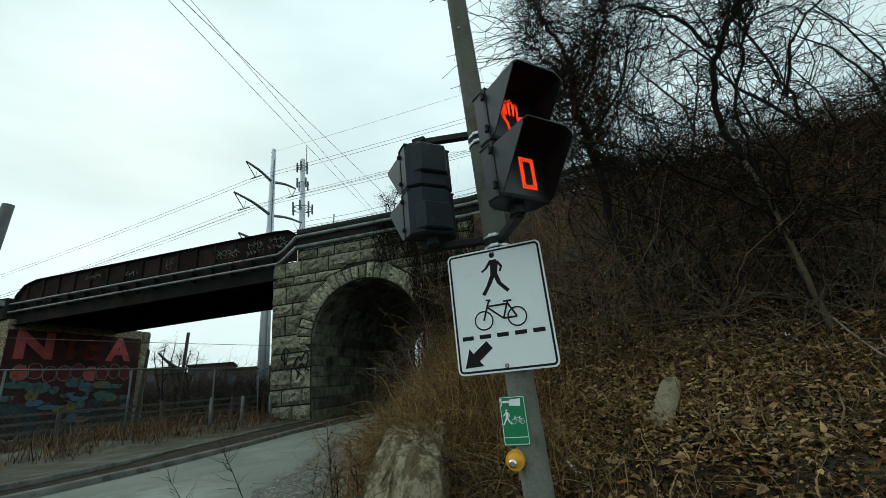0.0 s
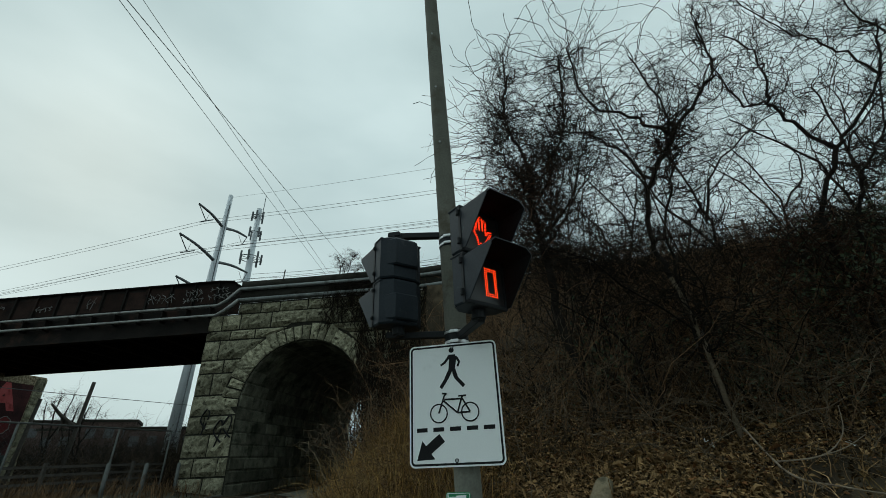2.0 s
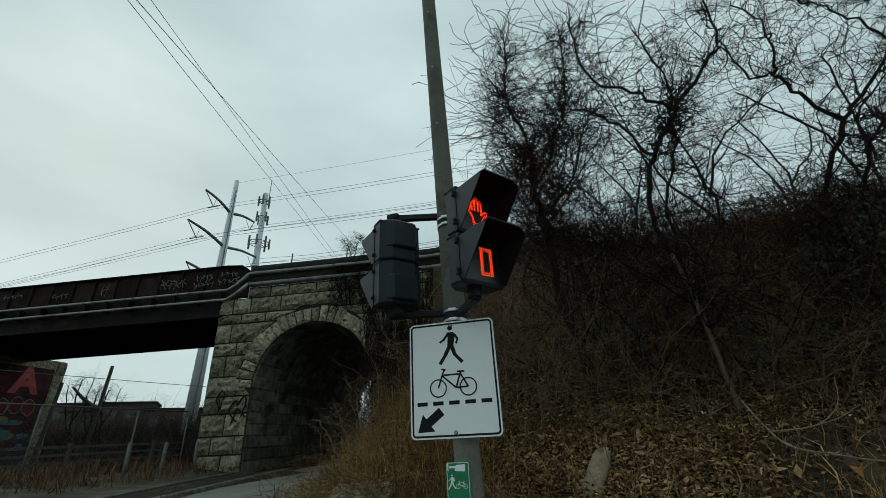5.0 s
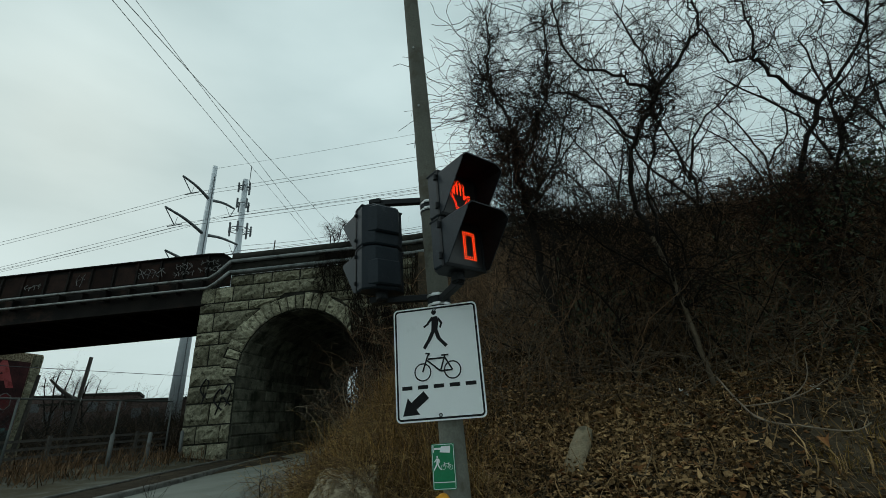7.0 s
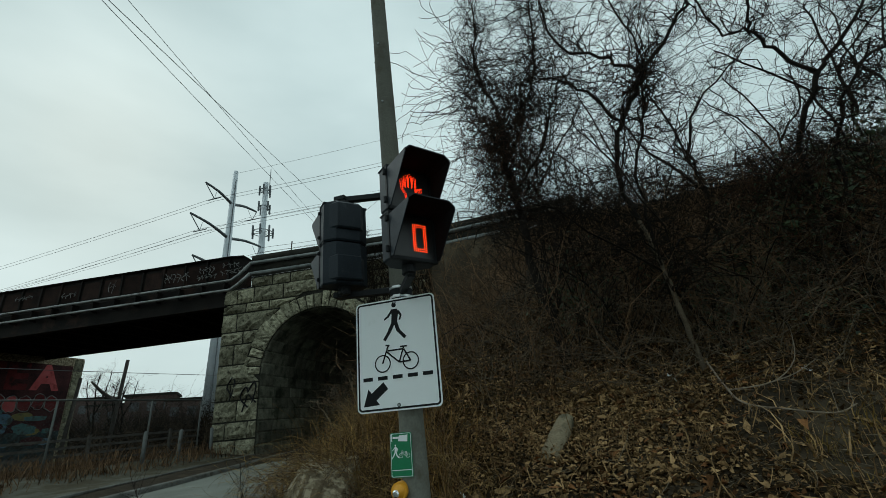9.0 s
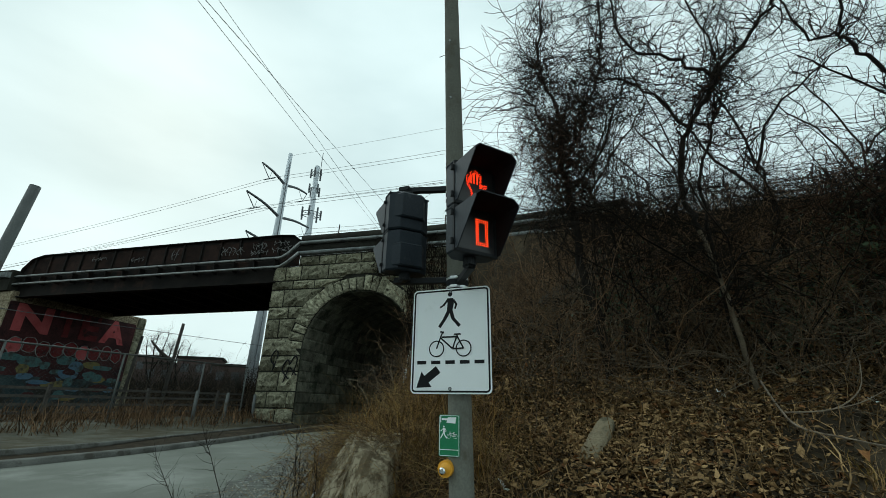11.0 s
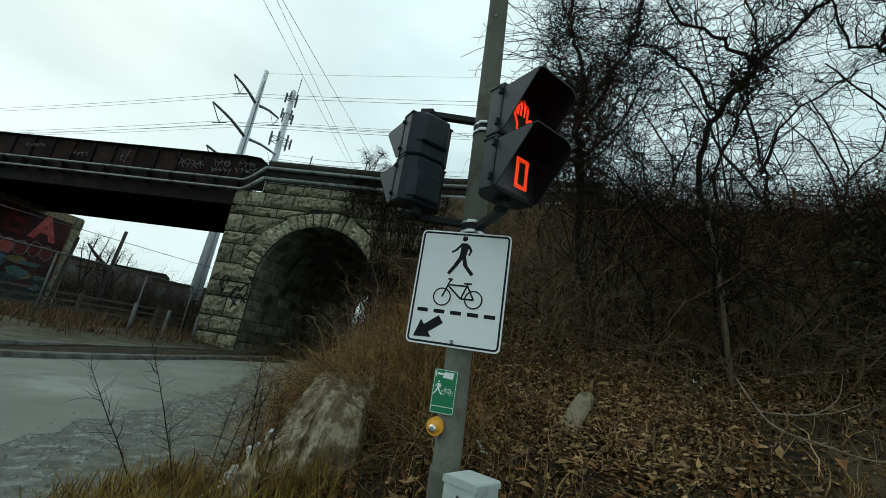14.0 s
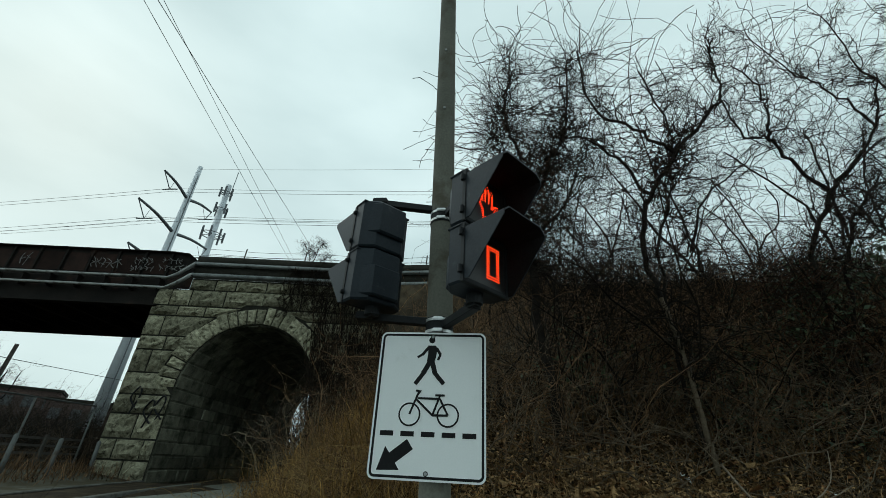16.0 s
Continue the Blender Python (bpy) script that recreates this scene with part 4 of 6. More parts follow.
def along(pts, step):
    out = []
    for (x0, z0), (x1, z1) in zip(pts[:-1], pts[1:]):
        n = max(1, int(round(math.hypot(x1 - x0, z1 - z0) / step)))
        out += [(x0 + (x1 - x0) * i / n, z0 + (z1 - z0) * i / n) for i in range(n)]
    return out


# countdown zero: a double row of diodes
cx, cz, hw, hh = 0.046, 0.168, 0.047, 0.092
zero = []
for inset in (0.0, 0.0145):
    a, b = hw - inset, hh - inset
    zero += along([(cx - a, cz - b), (cx + a, cz - b), (cx + a, cz + b), (cx - a, cz + b), (cx - a, cz - b)], 0.0145)
part("countdown_digit", dots(zero, 0.0046, 0.002), "led2", front_head, "glowing orange diode zero")
# raised palm outline
palm = [(-0.03, -0.085), (-0.036, -0.04), (-0.056, -0.005), (-0.06, 0.045), (-0.052, 0.055), (-0.043, 0.045), (-0.038, 0.012), (-0.036, 0.075), (-0.027, 0.086), (-0.018, 0.075), (-0.016, 0.015), (-0.012, 0.088),
        (-0.002, 0.098), (0.007, 0.088), (0.008, 0.015), (0.014, 0.074), (0.024, 0.083), (0.032, 0.072), (0.03, -0.012), (0.052, 0.014), (0.066, 0.014), (0.064, 0.0), (0.042, -0.04), (0.028, -0.06), (0.026, -0.085), (-0.03, -0.085)]
marks = along([(x * 1.35 + 0.004, 0.345 + 0.18 + z * 1.2) for x, z in palm], 0.0125)
marks += along([(x * 1.08 + 0.004, 0.345 + 0.178 + z * 1.0) for x, z in palm], 0.0125)
part("palm_symbol", dots(marks, 0.0041, 0.002), "led", front_head, "glowing red-orange diode palm outline")

def square_bar(a, b, h):
    a, b = Vector(a), Vector(b)
    d = b - a
    bm_ = bmesh.new()
    bmesh.ops.create_cube(bm_, size=1.0, matrix=Matrix.Translation((a + b) / 2) @ d.to_track_quat("Z", "Y").to_matrix().to_4x4() @ Matrix.Diagonal((2 * h, 2 * h, d.length, 1)))
    bmesh.ops.bevel(bm_, geom=bm_.edges[:], offset=0.004, segments=1, affect="EDGES")
    return bm_


# bracket arms from the pole to both heads
arms = group_at("signal_bracket", pose(0, 0, 0), "black bracket arms clamped to the pole", "bracket")
for z, zr in ((2.90, 2.98), (2.12, 2.155)):
    x0 = PX(z)
    hub = part("hub", join(cyl((x0, PY, z - 0.05), (x0, PY, z + 0.05), R_POLE(z) + 0.004, n=24)), "black", arms)
    part("arm", join(square_bar((x0 - 0.05, PY, zr), (-0.66, 2.24, zr), 0.024), box(-0.71, -0.61, 2.19, 2.29, zr - 0.02, zr + 0.024, 0.006)), "black", arms)
    part("arm", square_bar((x0 + 0.03, PY - 0.05, z), (0.03, 1.91, z if z < 2.5 else 2.945), 0.024), "black", arms)

# big white sign
SX0, SX1, SZ0, SZ1, SY = -0.54, 0.07, 1.30, 2.062, 2.232
SW, SH = SX1 - SX0, SZ1 - SZ0


def rounded(x0, x1, z0, z1, r, n=6):
    out = []
    for cx_, cz_, a0 in ((x1 - r, z0 + r, -90), (x1 - r, z1 - r, 0), (x0 + r, z1 - r, 90), (x0 + r, z0 + r, 180)):
        out += [(cx_ + r * math.cos(radians(a0 + 90 * i / n)), cz_ + r * math.sin(radians(a0 + 90 * i / n))) for i in range(n + 1)]
    return out


def outline(x0, x1, z0, z1, r, w, y0, y1, n=6):
    a, b = rounded(x0, x1, z0, z1, r, n), rounded(x0 + w, x1 - w, z0 + w, z1 - w, max(r - w, 0.001), n)
    k = len(a)
    v = [(x, y0, z) for x, z in a] + [(x, y0, z) for x, z in b]
    return raw(v, [(i, (i + 1) % k, k + (i + 1) % k, k + i) for i in range(k)])


sign = group_at("crossing_sign", pose(0, 0, 0), "white crossing sign with black walking figure, bicycle, dashes and arrow", "sign")
plate = part("plate", prism(rounded(SX0, SX1, SZ0, SZ1, 0.035), SY, SY + 0.004), "sign", sign)
Y1 = SY - 0.0012
part("border", outline(SX0 + 0.010, SX1 - 0.010, SZ0 + 0.010, SZ1 - 0.010, 0.028, 0.0125, Y1, Y1), "ink", sign, "thin black border line")


def su(u, v):
    return SX0 + u * SW, SZ1 - v * SH


def flat(polys, y):
    v, f = [], []
    for p in polys:
        b0 = len(v)
        v += [(x, y, z) for x, z in p]
        f.append(list(range(b0, b0 + len(p))))
    return raw(v, f)


def disc(c, r, n=20):
    return [(c[0] + r * math.cos(2 * math.pi * i / n), c[1] + r * math.sin(2 * math.pi * i / n)) for i in range(n)]


def bar(a, b, w):
    d = Vector((b[0] - a[0], b[1] - a[1])).normalized() * (w / 2)
    return [(a[0] - d.y, a[1] + d.x), (a[0] + d.y, a[1] - d.x), (b[0] + d.y, b[1] - d.x), (b[0] - d.y, b[1] + d.x)]


def circle_line(c, r, w, n=28):
    out = []
    for i in range(n):
        a0, a1 = 2 * math.pi * i / n, 2 * math.pi * (i + 1) / n
        out.append([(c[0] + q * math.cos(a), c[1] + q * math.sin(a)) for q, a in ((r - w, a0), (r, a0), (r, a1), (r - w, a1))])
    return out


def bicycle(c, k):
    """c: middle between the hubs, k: half the wheelbase."""
    p = lambda x, z: (c[0] + x * k, c[1] + z * k)
    w = 0.085 * k
    out = circle_line(p(-1, 0), 0.58 * k, w) + circle_line(p(1, 0), 0.58 * k, w)
    for a, b in (((-1, 0), (-0.62, 1.0)), ((-0.62, 0.8), (0.55, 0.8)), ((-0.66, 0.72), (0.2, -0.02)), ((0.2, -0.02), (0.55, 0.95)), ((0.2, -0.02), (1, 0)), ((0.55, 0.8), (1, 0)), ((-0.62, 1.0), (-0.5, 1.15)), ((-0.75, 1.18), (-0.45, 1.14)), ((0.3, 0.97), (0.8, 0.97))):
        out.append(bar(p(*a), p(*b), w * 1.25))
    return out


def walker(c, k):
    """A plain stick figure on signs, striding to the left; c: its middle, k: its half height."""
    p = lambda x, z: (c[0] + x * k, c[1] + z * k)
    out = [disc(p(0.02, 0.84), 0.13 * k)]
    out.append([p(-0.14, 0.62), p(0.2, 0.62), p(0.26, 0.4), p(0.16, -0.1), p(-0.16, -0.1), p(-0.12, 0.3)])
    for a, b, w in (((-0.1, 0.55), (-0.36, 0.22), 0.12), ((-0.36, 0.24), (-0.55, 0.12), 0.1), ((0.22, 0.52), (0.4, 0.24), 0.12), ((0.4, 0.26), (0.3, 0.02), 0.1),
                    ((-0.02, -0.05), (-0.28, -0.52), 0.2), ((-0.26, -0.5), (-0.58, -0.95), 0.17), ((0.08, -0.08), (0.2, -0.5), 0.2), ((0.18, -0.48), (0.58, -0.92), 0.17)):
        out.append(bar(p(*a), p(*b), w * k))
    return out


def layered(polys, y):
    """Flat shapes that may overlap, each a hair in front of the last."""
    v, f = [], []
    for i, p in enumerate(polys):
        b0 = len(v)
        v += [(x, y - 0.00004 * i, z) for x, z in p]
        f.append(list(range(b0, b0 + len(p))))
    return raw(v, f)


part("walking_symbol", layered(walker(su(0.488, 0.212), 0.138), Y1), "ink", sign, "black walking figure symbol")
part("bicycle_symbol", layered(bicycle((su(0.497, 0.59)[0], su(0.497, 0.59)[1]), 0.104), Y1), "ink", sign, "black bicycle symbol")
for u in (0.138, 0.319, 0.5, 0.68, 0.858):
    c = su(u, 0.716)
    part("dash", flat([[(c[0] - 0.036, c[1] - 0.0125), (c[0] + 0.036, c[1] - 0.0125), (c[0] + 0.036, c[1] + 0.0125), (c[0] - 0.036, c[1] + 0.0125)]], Y1), "ink", sign)
tip, tail = Vector(su(0.078, 0.946)), Vector(su(0.352, 0.78))
d = (tail - tip).normalized()
nrm = Vector((-d.y, d.x))
hb = tip + d * 0.098
part("arrow", layered([[tuple(tip), tuple(hb + nrm * 0.068), tuple(hb - nrm * 0.068)], bar(tuple(hb - d * 0.01), tuple(tail), 0.058)], Y1), "ink", sign, "black arrow pointing down to the road")
for v in (0.035, 0.955):
    c = su(0.5, v)
    bolt = part("bolt", cyl((c[0], SY - 0.007, c[1]), (c[0], SY, c[1]), 0.0085, n=12), "galv", sign)
    part("washer", cyl((c[0], SY - 0.003, c[1]), (c[0], SY, c[1]), 0.0125, n=16), "black", bolt)
part("bracket", join(box(PX(1.5) - 0.03, PX(1.5) + 0.03, SY + 0.004, PY - 0.07, 1.4, 1.44), box(PX(1.9) - 0.03, PX(1.9) + 0.03, SY + 0.004, PY - 0.07, 1.92, 1.96)), "galv", sign)

# green plate
gsign = group_at("push_button_sign", pose(0, 0, 0), "small green plate with white crossing symbols", "sign")
GX0, GX1, GZ0, GZ1, GYY = -0.315, -0.165, 0.905, 1.165, 2.238
part("plate", prism(rounded(GX0, GX1, GZ0, GZ1, 0.012, 4), GYY, GYY + 0.003), "green", gsign)
part("border", outline(GX0 + 0.004, GX1 - 0.004, GZ0 + 0.004, GZ1 - 0.004, 0.009, 0.003, GYY - 0.001, 0, 4), "sign", gsign)
gm = (GX0 + GX1) / 2
part("pointing_symbol", layered([[(gm - 0.02, 1.115), (gm + 0.045, 1.11), (gm + 0.05, 1.15), (gm - 0.01, 1.148)], bar((gm - 0.055, 1.136), (gm - 0.01, 1.136), 0.012), bar((gm - 0.062, 1.115), (gm - 0.062, 1.155), 0.006)], GYY - 0.001), "sign", gsign)
part("walking_symbol", layered(walker((GX0 + 0.036, 1.055), 0.042), GYY - 0.001), "sign", gsign)
part("bicycle_symbol", layered(bicycle((gm + 0.022, 1.03), 0.024), GYY - 0.001), "sign", gsign)
part("rule", flat([[(GX0 + 0.01, 0.945), (GX1 - 0.01, 0.945), (GX1 - 0.01, 0.949), (GX0 + 0.01, 0.949)]], GYY - 0.001), "sign", gsign)

button = group_at("push_button", pose(-0.262, 2.24, 0.832), "yellow pedestrian push button with a chrome plunger", "button")
bmx = bmesh.new()
bmesh.ops.create_uvsphere(bmx, u_segments=24, v_segments=14, radius=0.048, matrix=Matrix.Diagonal((1, 0.75, 1, 1)))
part("housing", bmx, "yellow", button, smooth=True)
part("collar", cyl((0, -0.02, 0), (0, 0.04, 0), 0.052, n=24), "yellow", button)
part("plunger", join(cyl((-0.006, -0.058, -0.008), (-0.006, -0.02, -0.008), 0.022, n=20), cyl((-0.006, -0.066, -0.008), (-0.006, -0.058, -0.008), 0.014, 0.022, n=20)), "chrome", button, "bright chrome plunger")

cab = group_at("junction_box", pose(0.02, 2.02, 0.0, 0, 0, -28), "pale green-grey metal junction box on the ground", "box")
part("body", box(-0.105, 0.105, -0.105, 0.105, -0.1, 0.645, 0.008), "cabinet", cab)
part("lid", prism([(-0.109, 0.62), (0.109, 0.62), (0.109, 0.648), (0.1, 0.656), (-0.1, 0.656), (-0.109, 0.648)], -0.109, 0.109), "cabinet", cab)
part("scrawl", tubes([(np.array([(-0.05, -0.109, 0.5), (0.0, -0.109, 0.58), (0.04, -0.109, 0.52), (-0.02, -0.109, 0.46), (0.05, -0.109, 0.42)]), np.full(5, 0.004))], 4), "hood", cab, "dark pen scrawl")


# ---- stones and concrete on the bank ----
def lump(seed, size, n=3, rough=0.12):
    b = bmesh.new()
    bmesh.ops.create_icosphere(b, subdivisions=n, radius=1.0)
    for v in b.verts:
        k = 1 + rough * (noise.noise(v.co * 1.7 + Vector((seed, 0, 0))) * 1.6 + 0.5 * noise.noise(v.co * 5 + Vector((0, seed, 0))))
        c = v.co * k
        c = Vector([math.copysign(abs(q) ** 0.62, q) for q in c])
        v.co = Vector((c.x * size[0], c.y * size[1], c.z * size[2]))
    return b


def round_topped(w, h, d, seed):
    pts = [(-w, 0), (w * 1.05, 0), (w * 1.0, h * 0.55), (w * 0.92, h * 0.86), (w * 0.72, h * 0.96), (w * 0.2, h), (-w * 0.45, h * 0.985), (-w * 0.82, h * 0.93), (-w * 0.97, h * 0.8), (-w * 1.0, h * 0.4)]
    b = bmesh.new()
    f = b.faces.new([b.verts.new((x, -d, z)) for x, z in pts])
    g = bmesh.ops.extrude_face_region(b, geom=[f])
    for v in g["geom"]:
        if isinstance(v, bmesh.types.BMVert):
            v.co.y += 2 * d
    bmesh.ops.recalc_face_normals(b, faces=b.faces[:])
    bmesh.ops.bevel(b, geom=b.edges[:], offset=0.008, segments=2, affect="EDGES")
    bmesh.ops.triangulate(b, faces=b.faces[:])
    bmesh.ops.subdivide_edges(b, edges=[e for e in b.edges if e.calc_length() > 0.03], cuts=2)
    for v in b.verts:
        v.co += Vector((noise.noise(v.co * 14 + Vector((seed, 0, 0))), noise.noise(v.co * 14 + Vector((0, seed, 0))), noise.noise(v.co * 14 + Vector((0, 0, seed))))) * 0.006
    return b


slab = part("boulder", round_topped(0.082, 0.66, 0.045, 3.0), "boulder", smooth=True)
slab.matrix_world = Matrix.Translation((0.555, 3.5, 0.76)) @ Vector((0.23, 0.5, 0.335)).to_track_quat("Z", "Y").to_matrix().to_4x4() @ pose(0, 0, 0, 0, 0, 190)
tagged(slab, "pale upright stone slab among dead leaves", "stone")

block = group_at("concrete_block", pose(0, 0, 0), "broken weathered concrete block half buried in the bank", "concrete block")


def rough_hull(pts, cuts, amp, seed):
    b = bmesh.new()
    for p in pts:
        b.verts.new(p)
    bmesh.ops.convex_hull(b, input=b.verts[:])
    bmesh.ops.subdivide_edges(b, edges=b.edges[:], cuts=cuts, use_grid_fill=True)
    bmesh.ops.triangulate(b, faces=b.faces[:])
    mid = sum((v.co for v in b.verts), Vector()) / len(b.verts)
    for v in b.verts:
        q = v.co * 4.0 + Vector((seed, seed, 0))
        out = (v.co - mid).normalized()
        d1 = noise.voronoi(q * 1.1)[0]
        v.co -= out * amp * 1.6 * (0.5 if d1[1] - d1[0] > 0.12 else 1.0) * (noise.cell(q * 1.1) * 0.5 + 0.5)
        v.co += Vector((noise.noise(q * 3), noise.noise(q * 3 + Vector((9, 0, 0))), noise.noise(q * 3 + Vector((0, 9, 0))))) * amp * 0.5
        v.co += Vector((noise.noise(q * 9), noise.noise(q * 9 + Vector((9, 0, 0))), noise.noise(q * 9 + Vector((0, 9, 0))))) * amp * 0.3
    return b


part("body", rough_hull([(-0.86, 2.66, -0.2), (-0.90, 2.64, 0.76), (-1.05, 2.57, 0.84), (-1.0, 2.46, -0.2), (-1.3, 2.76, 0.93), (-1.62, 3.3, 0.97), (-1.12, 3.4, 0.97), (-1.0, 3.5, -0.2), (-1.7, 3.6, -0.2), (-1.36, 2.36, -0.2)], 13, 0.024, 2.0), "concrete", block, "broken upright concrete face")
part("flank", rough_hull([(-1.24, 2.72, 0.86), (-1.5, 2.98, 0.96), (-1.62, 3.4, 0.97), (-1.78, 2.95, 0.42), (-1.92, 2.5, -0.15), (-1.3, 2.33, -0.2), (-1.30, 2.46, 0.34), (-2.1, 3.6, 0.1), (-1.6, 3.6, 0.2)], 12, 0.045, 7.0), "concrete", block, "sloping broken flank")
part("fragment", rough_hull([(-1.72, 2.26, -0.1), (-1.40, 2.24, -0.1), (-1.40, 2.36, 0.3), (-1.54, 2.44, 0.44), (-1.70, 2.5, 0.25), (-1.6, 2.75, 0.1), (-1.82, 2.55, -0.1)], 5, 0.03, 5.0), "concrete", block)
crust = group_at("pale_rubble", pose(0, 0, 0), "white crumbled rubble beside the concrete block", "rubble")
for k in range(16):
    f = k / 15
    q = part("chip", lump(20 + k, (0.034 + 0.012 * math.sin(3 * k), 0.03, 0.018), 2, 0.35), "litter", crust)
    q.matrix_local = pose(-1.9 + 0.15 * f + 0.035 * math.sin(5 * k), 2.5 + 0.42 * f, -0.02 + 0.46 * f, 35 + 20 * k, 33 * k, 50 * k)

# ---- vegetation ----
def grow(r, p, d, length, rad, n, wander, lift, tip=0.25):
    """One wandering shoot: points and radii."""
    d = np.array(d, float)
    d /= np.linalg.norm(d)
    pts = [np.array(p, float)]
    st = length / (n - 1)
    for _ in range(n - 1):
        d = d + r.normal(0, wander, 3) + np.array([0, 0, lift])
        d /= np.linalg.norm(d)
        pts.append(pts[-1] + d * st)
    return np.array(pts), np.linspace(rad, rad * tip, n)


def sprout(r, line, count, lo, hi, length, rad, n, wander, lift, out):
    """Side shoots from a line, spread round it."""
    pts, rads = line
    res = []
    for _ in range(count):
        f = r.uniform(lo, hi) * (len(pts) - 1)
        i = min(int(f), len(pts) - 2)
        p = pts[i] + (pts[i + 1] - pts[i]) * (f - i)
        t = pts[i + 1] - pts[i]
        t = t / (np.linalg.norm(t) + 1e-9)
        d = r.normal(0, 1, 3)
        d -= t * d.dot(t) * 0.8
        d /= np.linalg.norm(d) + 1e-9
        d = d * out + t * (1 - out * 0.6)
        res.append(grow(r, p, d, length * r.uniform(0.5, 1.35), min(rad * r.uniform(0.7, 1.2), rads[i] * 0.8), n, wander, lift))
    return res


def wild_tree(name, label, limbs, seed, c1, c2, c3, l1=1.1, l2=0.6, l3=0.3, lift=0.02, mat="bark", vines=0):
    """limbs: lists of control points with a base and tip radius. Shoots, twigs and vines fill the crown."""
    r = np.random.default_rng(seed)
    tree = group_at(name, Matrix.Identity(4), label, "tree", "bare trees on the bank")
    first, second, third, mains = [], [], [], []
    for pts, r0, r1, *own in limbs:
        p = smooth_line(pts, 5)
        p[1:-1] += r.normal(0, 0.004 if own else 0.026, (len(p) - 2, 3))
        line = (p, np.linspace(max(r0 * (0.75 if own else 0.82), r1), r1, len(p)))
        mains.append(line)
        part("trunk" if r0 > 0.05 else "limb", tubes([line], 8), own[0] if own else mat, tree, smooth=True)
        n1 = max(2, int(c1 * np.linalg.norm(np.diff(p, axis=0), axis=1).sum()))
        lo = 0.45 if pts[0][2] < 2.6 else 0.22
        first += sprout(r, line, n1, lo, 1.0, l1, min(r1 * 0.8, 0.012), 10, 0.5, lift, 0.9)
    for a in first:
        second += sprout(r, a, c2, 0.1, 1.0, l2, 0.0075, 8, 0.6, lift, 0.9)
    for a in second:
        third += sprout(r, a, c3, 0.15, 1.0, l3, 0.0036, 5, 0.6, lift, 0.9)
    tagged(part("crown", tubes(first, 4), mat, tree), kind="stuff")
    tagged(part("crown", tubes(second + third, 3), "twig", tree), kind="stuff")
    if vines:
        vl = []
        for _ in range(vines):
            a = mains[r.integers(len(mains))][0]
            p = a[r.integers(len(a) // 3, len(a))]
            d_ = np.array([r.normal(0, 0.8), r.normal(0, 0.5), r.uniform(0.0, 1.4)])
            s_ = grow(r, p, d_, r.uniform(0.6, 1.9), 0.004, 14, 0.24, r.uniform(-0.12, 0.02))[0]
            vl.append((s_, np.full(len(s_), r.uniform(0.0026, 0.006))))
        tagged(part("crown", tubes(vl, 3), "twig", tree, "thin tangled vines"), kind="stuff")
    return tree


def gz(x, y):
    return float(land(x, y))


# tangle over the pole side: leaning trunk with a dense vine-hung head
wild_tree("bare_tree", "dark leaning bare tree hung with a dense tangle of vines", [
    ([(0.95, 5.1, gz(0.95, 5.1) - 0.1), (0.71, 5.0, 2.9), (0.66, 5.0, 3.76), (0.56, 5.0, 4.72), (0.62, 5.0, 5.45)], 0.075, 0.045),
    ([(0.62, 5.0, 5.45), (0.4, 5.0, 6.2), (0.35, 4.95, 6.8), (0.45, 4.9, 7.9)], 0.035, 0.012),
    ([(0.56, 5.0, 4.72), (0.95, 4.9, 5.3), (1.2, 4.8, 6.1), (1.4, 4.8, 7.5)], 0.035, 0.012),
    ([(0.6, 5.0, 5.2), (0.35, 4.9, 5.4), (0.2, 4.85, 5.8), (0.1, 4.8, 6.0)], 0.025, 0.008),
    ([(0.64, 5.0, 4.2), (1.1, 4.8, 4.6), (1.5, 4.7, 5.6)], 0.03, 0.01)], 31, 13, 8, 4, 0.9, 0.45, 0.2, -0.01, vines=400)
# brown matted heads where the creepers hang
r7 = np.random.default_rng(41)
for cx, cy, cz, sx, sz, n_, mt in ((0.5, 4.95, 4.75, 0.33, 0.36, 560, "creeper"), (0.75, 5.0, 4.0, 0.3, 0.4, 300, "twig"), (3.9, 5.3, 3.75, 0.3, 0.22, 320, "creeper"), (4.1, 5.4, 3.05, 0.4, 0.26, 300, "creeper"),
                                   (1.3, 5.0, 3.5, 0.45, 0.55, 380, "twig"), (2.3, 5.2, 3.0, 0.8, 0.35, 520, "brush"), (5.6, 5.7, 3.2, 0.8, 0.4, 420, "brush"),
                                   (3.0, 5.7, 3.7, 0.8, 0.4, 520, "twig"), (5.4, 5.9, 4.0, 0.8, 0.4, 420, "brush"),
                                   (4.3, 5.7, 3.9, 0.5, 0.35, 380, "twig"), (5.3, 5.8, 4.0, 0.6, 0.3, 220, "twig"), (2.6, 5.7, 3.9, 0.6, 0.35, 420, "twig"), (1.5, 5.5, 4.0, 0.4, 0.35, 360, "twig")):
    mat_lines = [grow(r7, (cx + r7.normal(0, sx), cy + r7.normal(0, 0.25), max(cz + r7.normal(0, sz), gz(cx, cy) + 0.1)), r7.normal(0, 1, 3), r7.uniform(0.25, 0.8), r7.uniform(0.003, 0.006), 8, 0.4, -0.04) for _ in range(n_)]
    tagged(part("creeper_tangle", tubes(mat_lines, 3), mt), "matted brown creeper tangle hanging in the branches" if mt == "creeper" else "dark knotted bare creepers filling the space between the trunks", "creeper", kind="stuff")
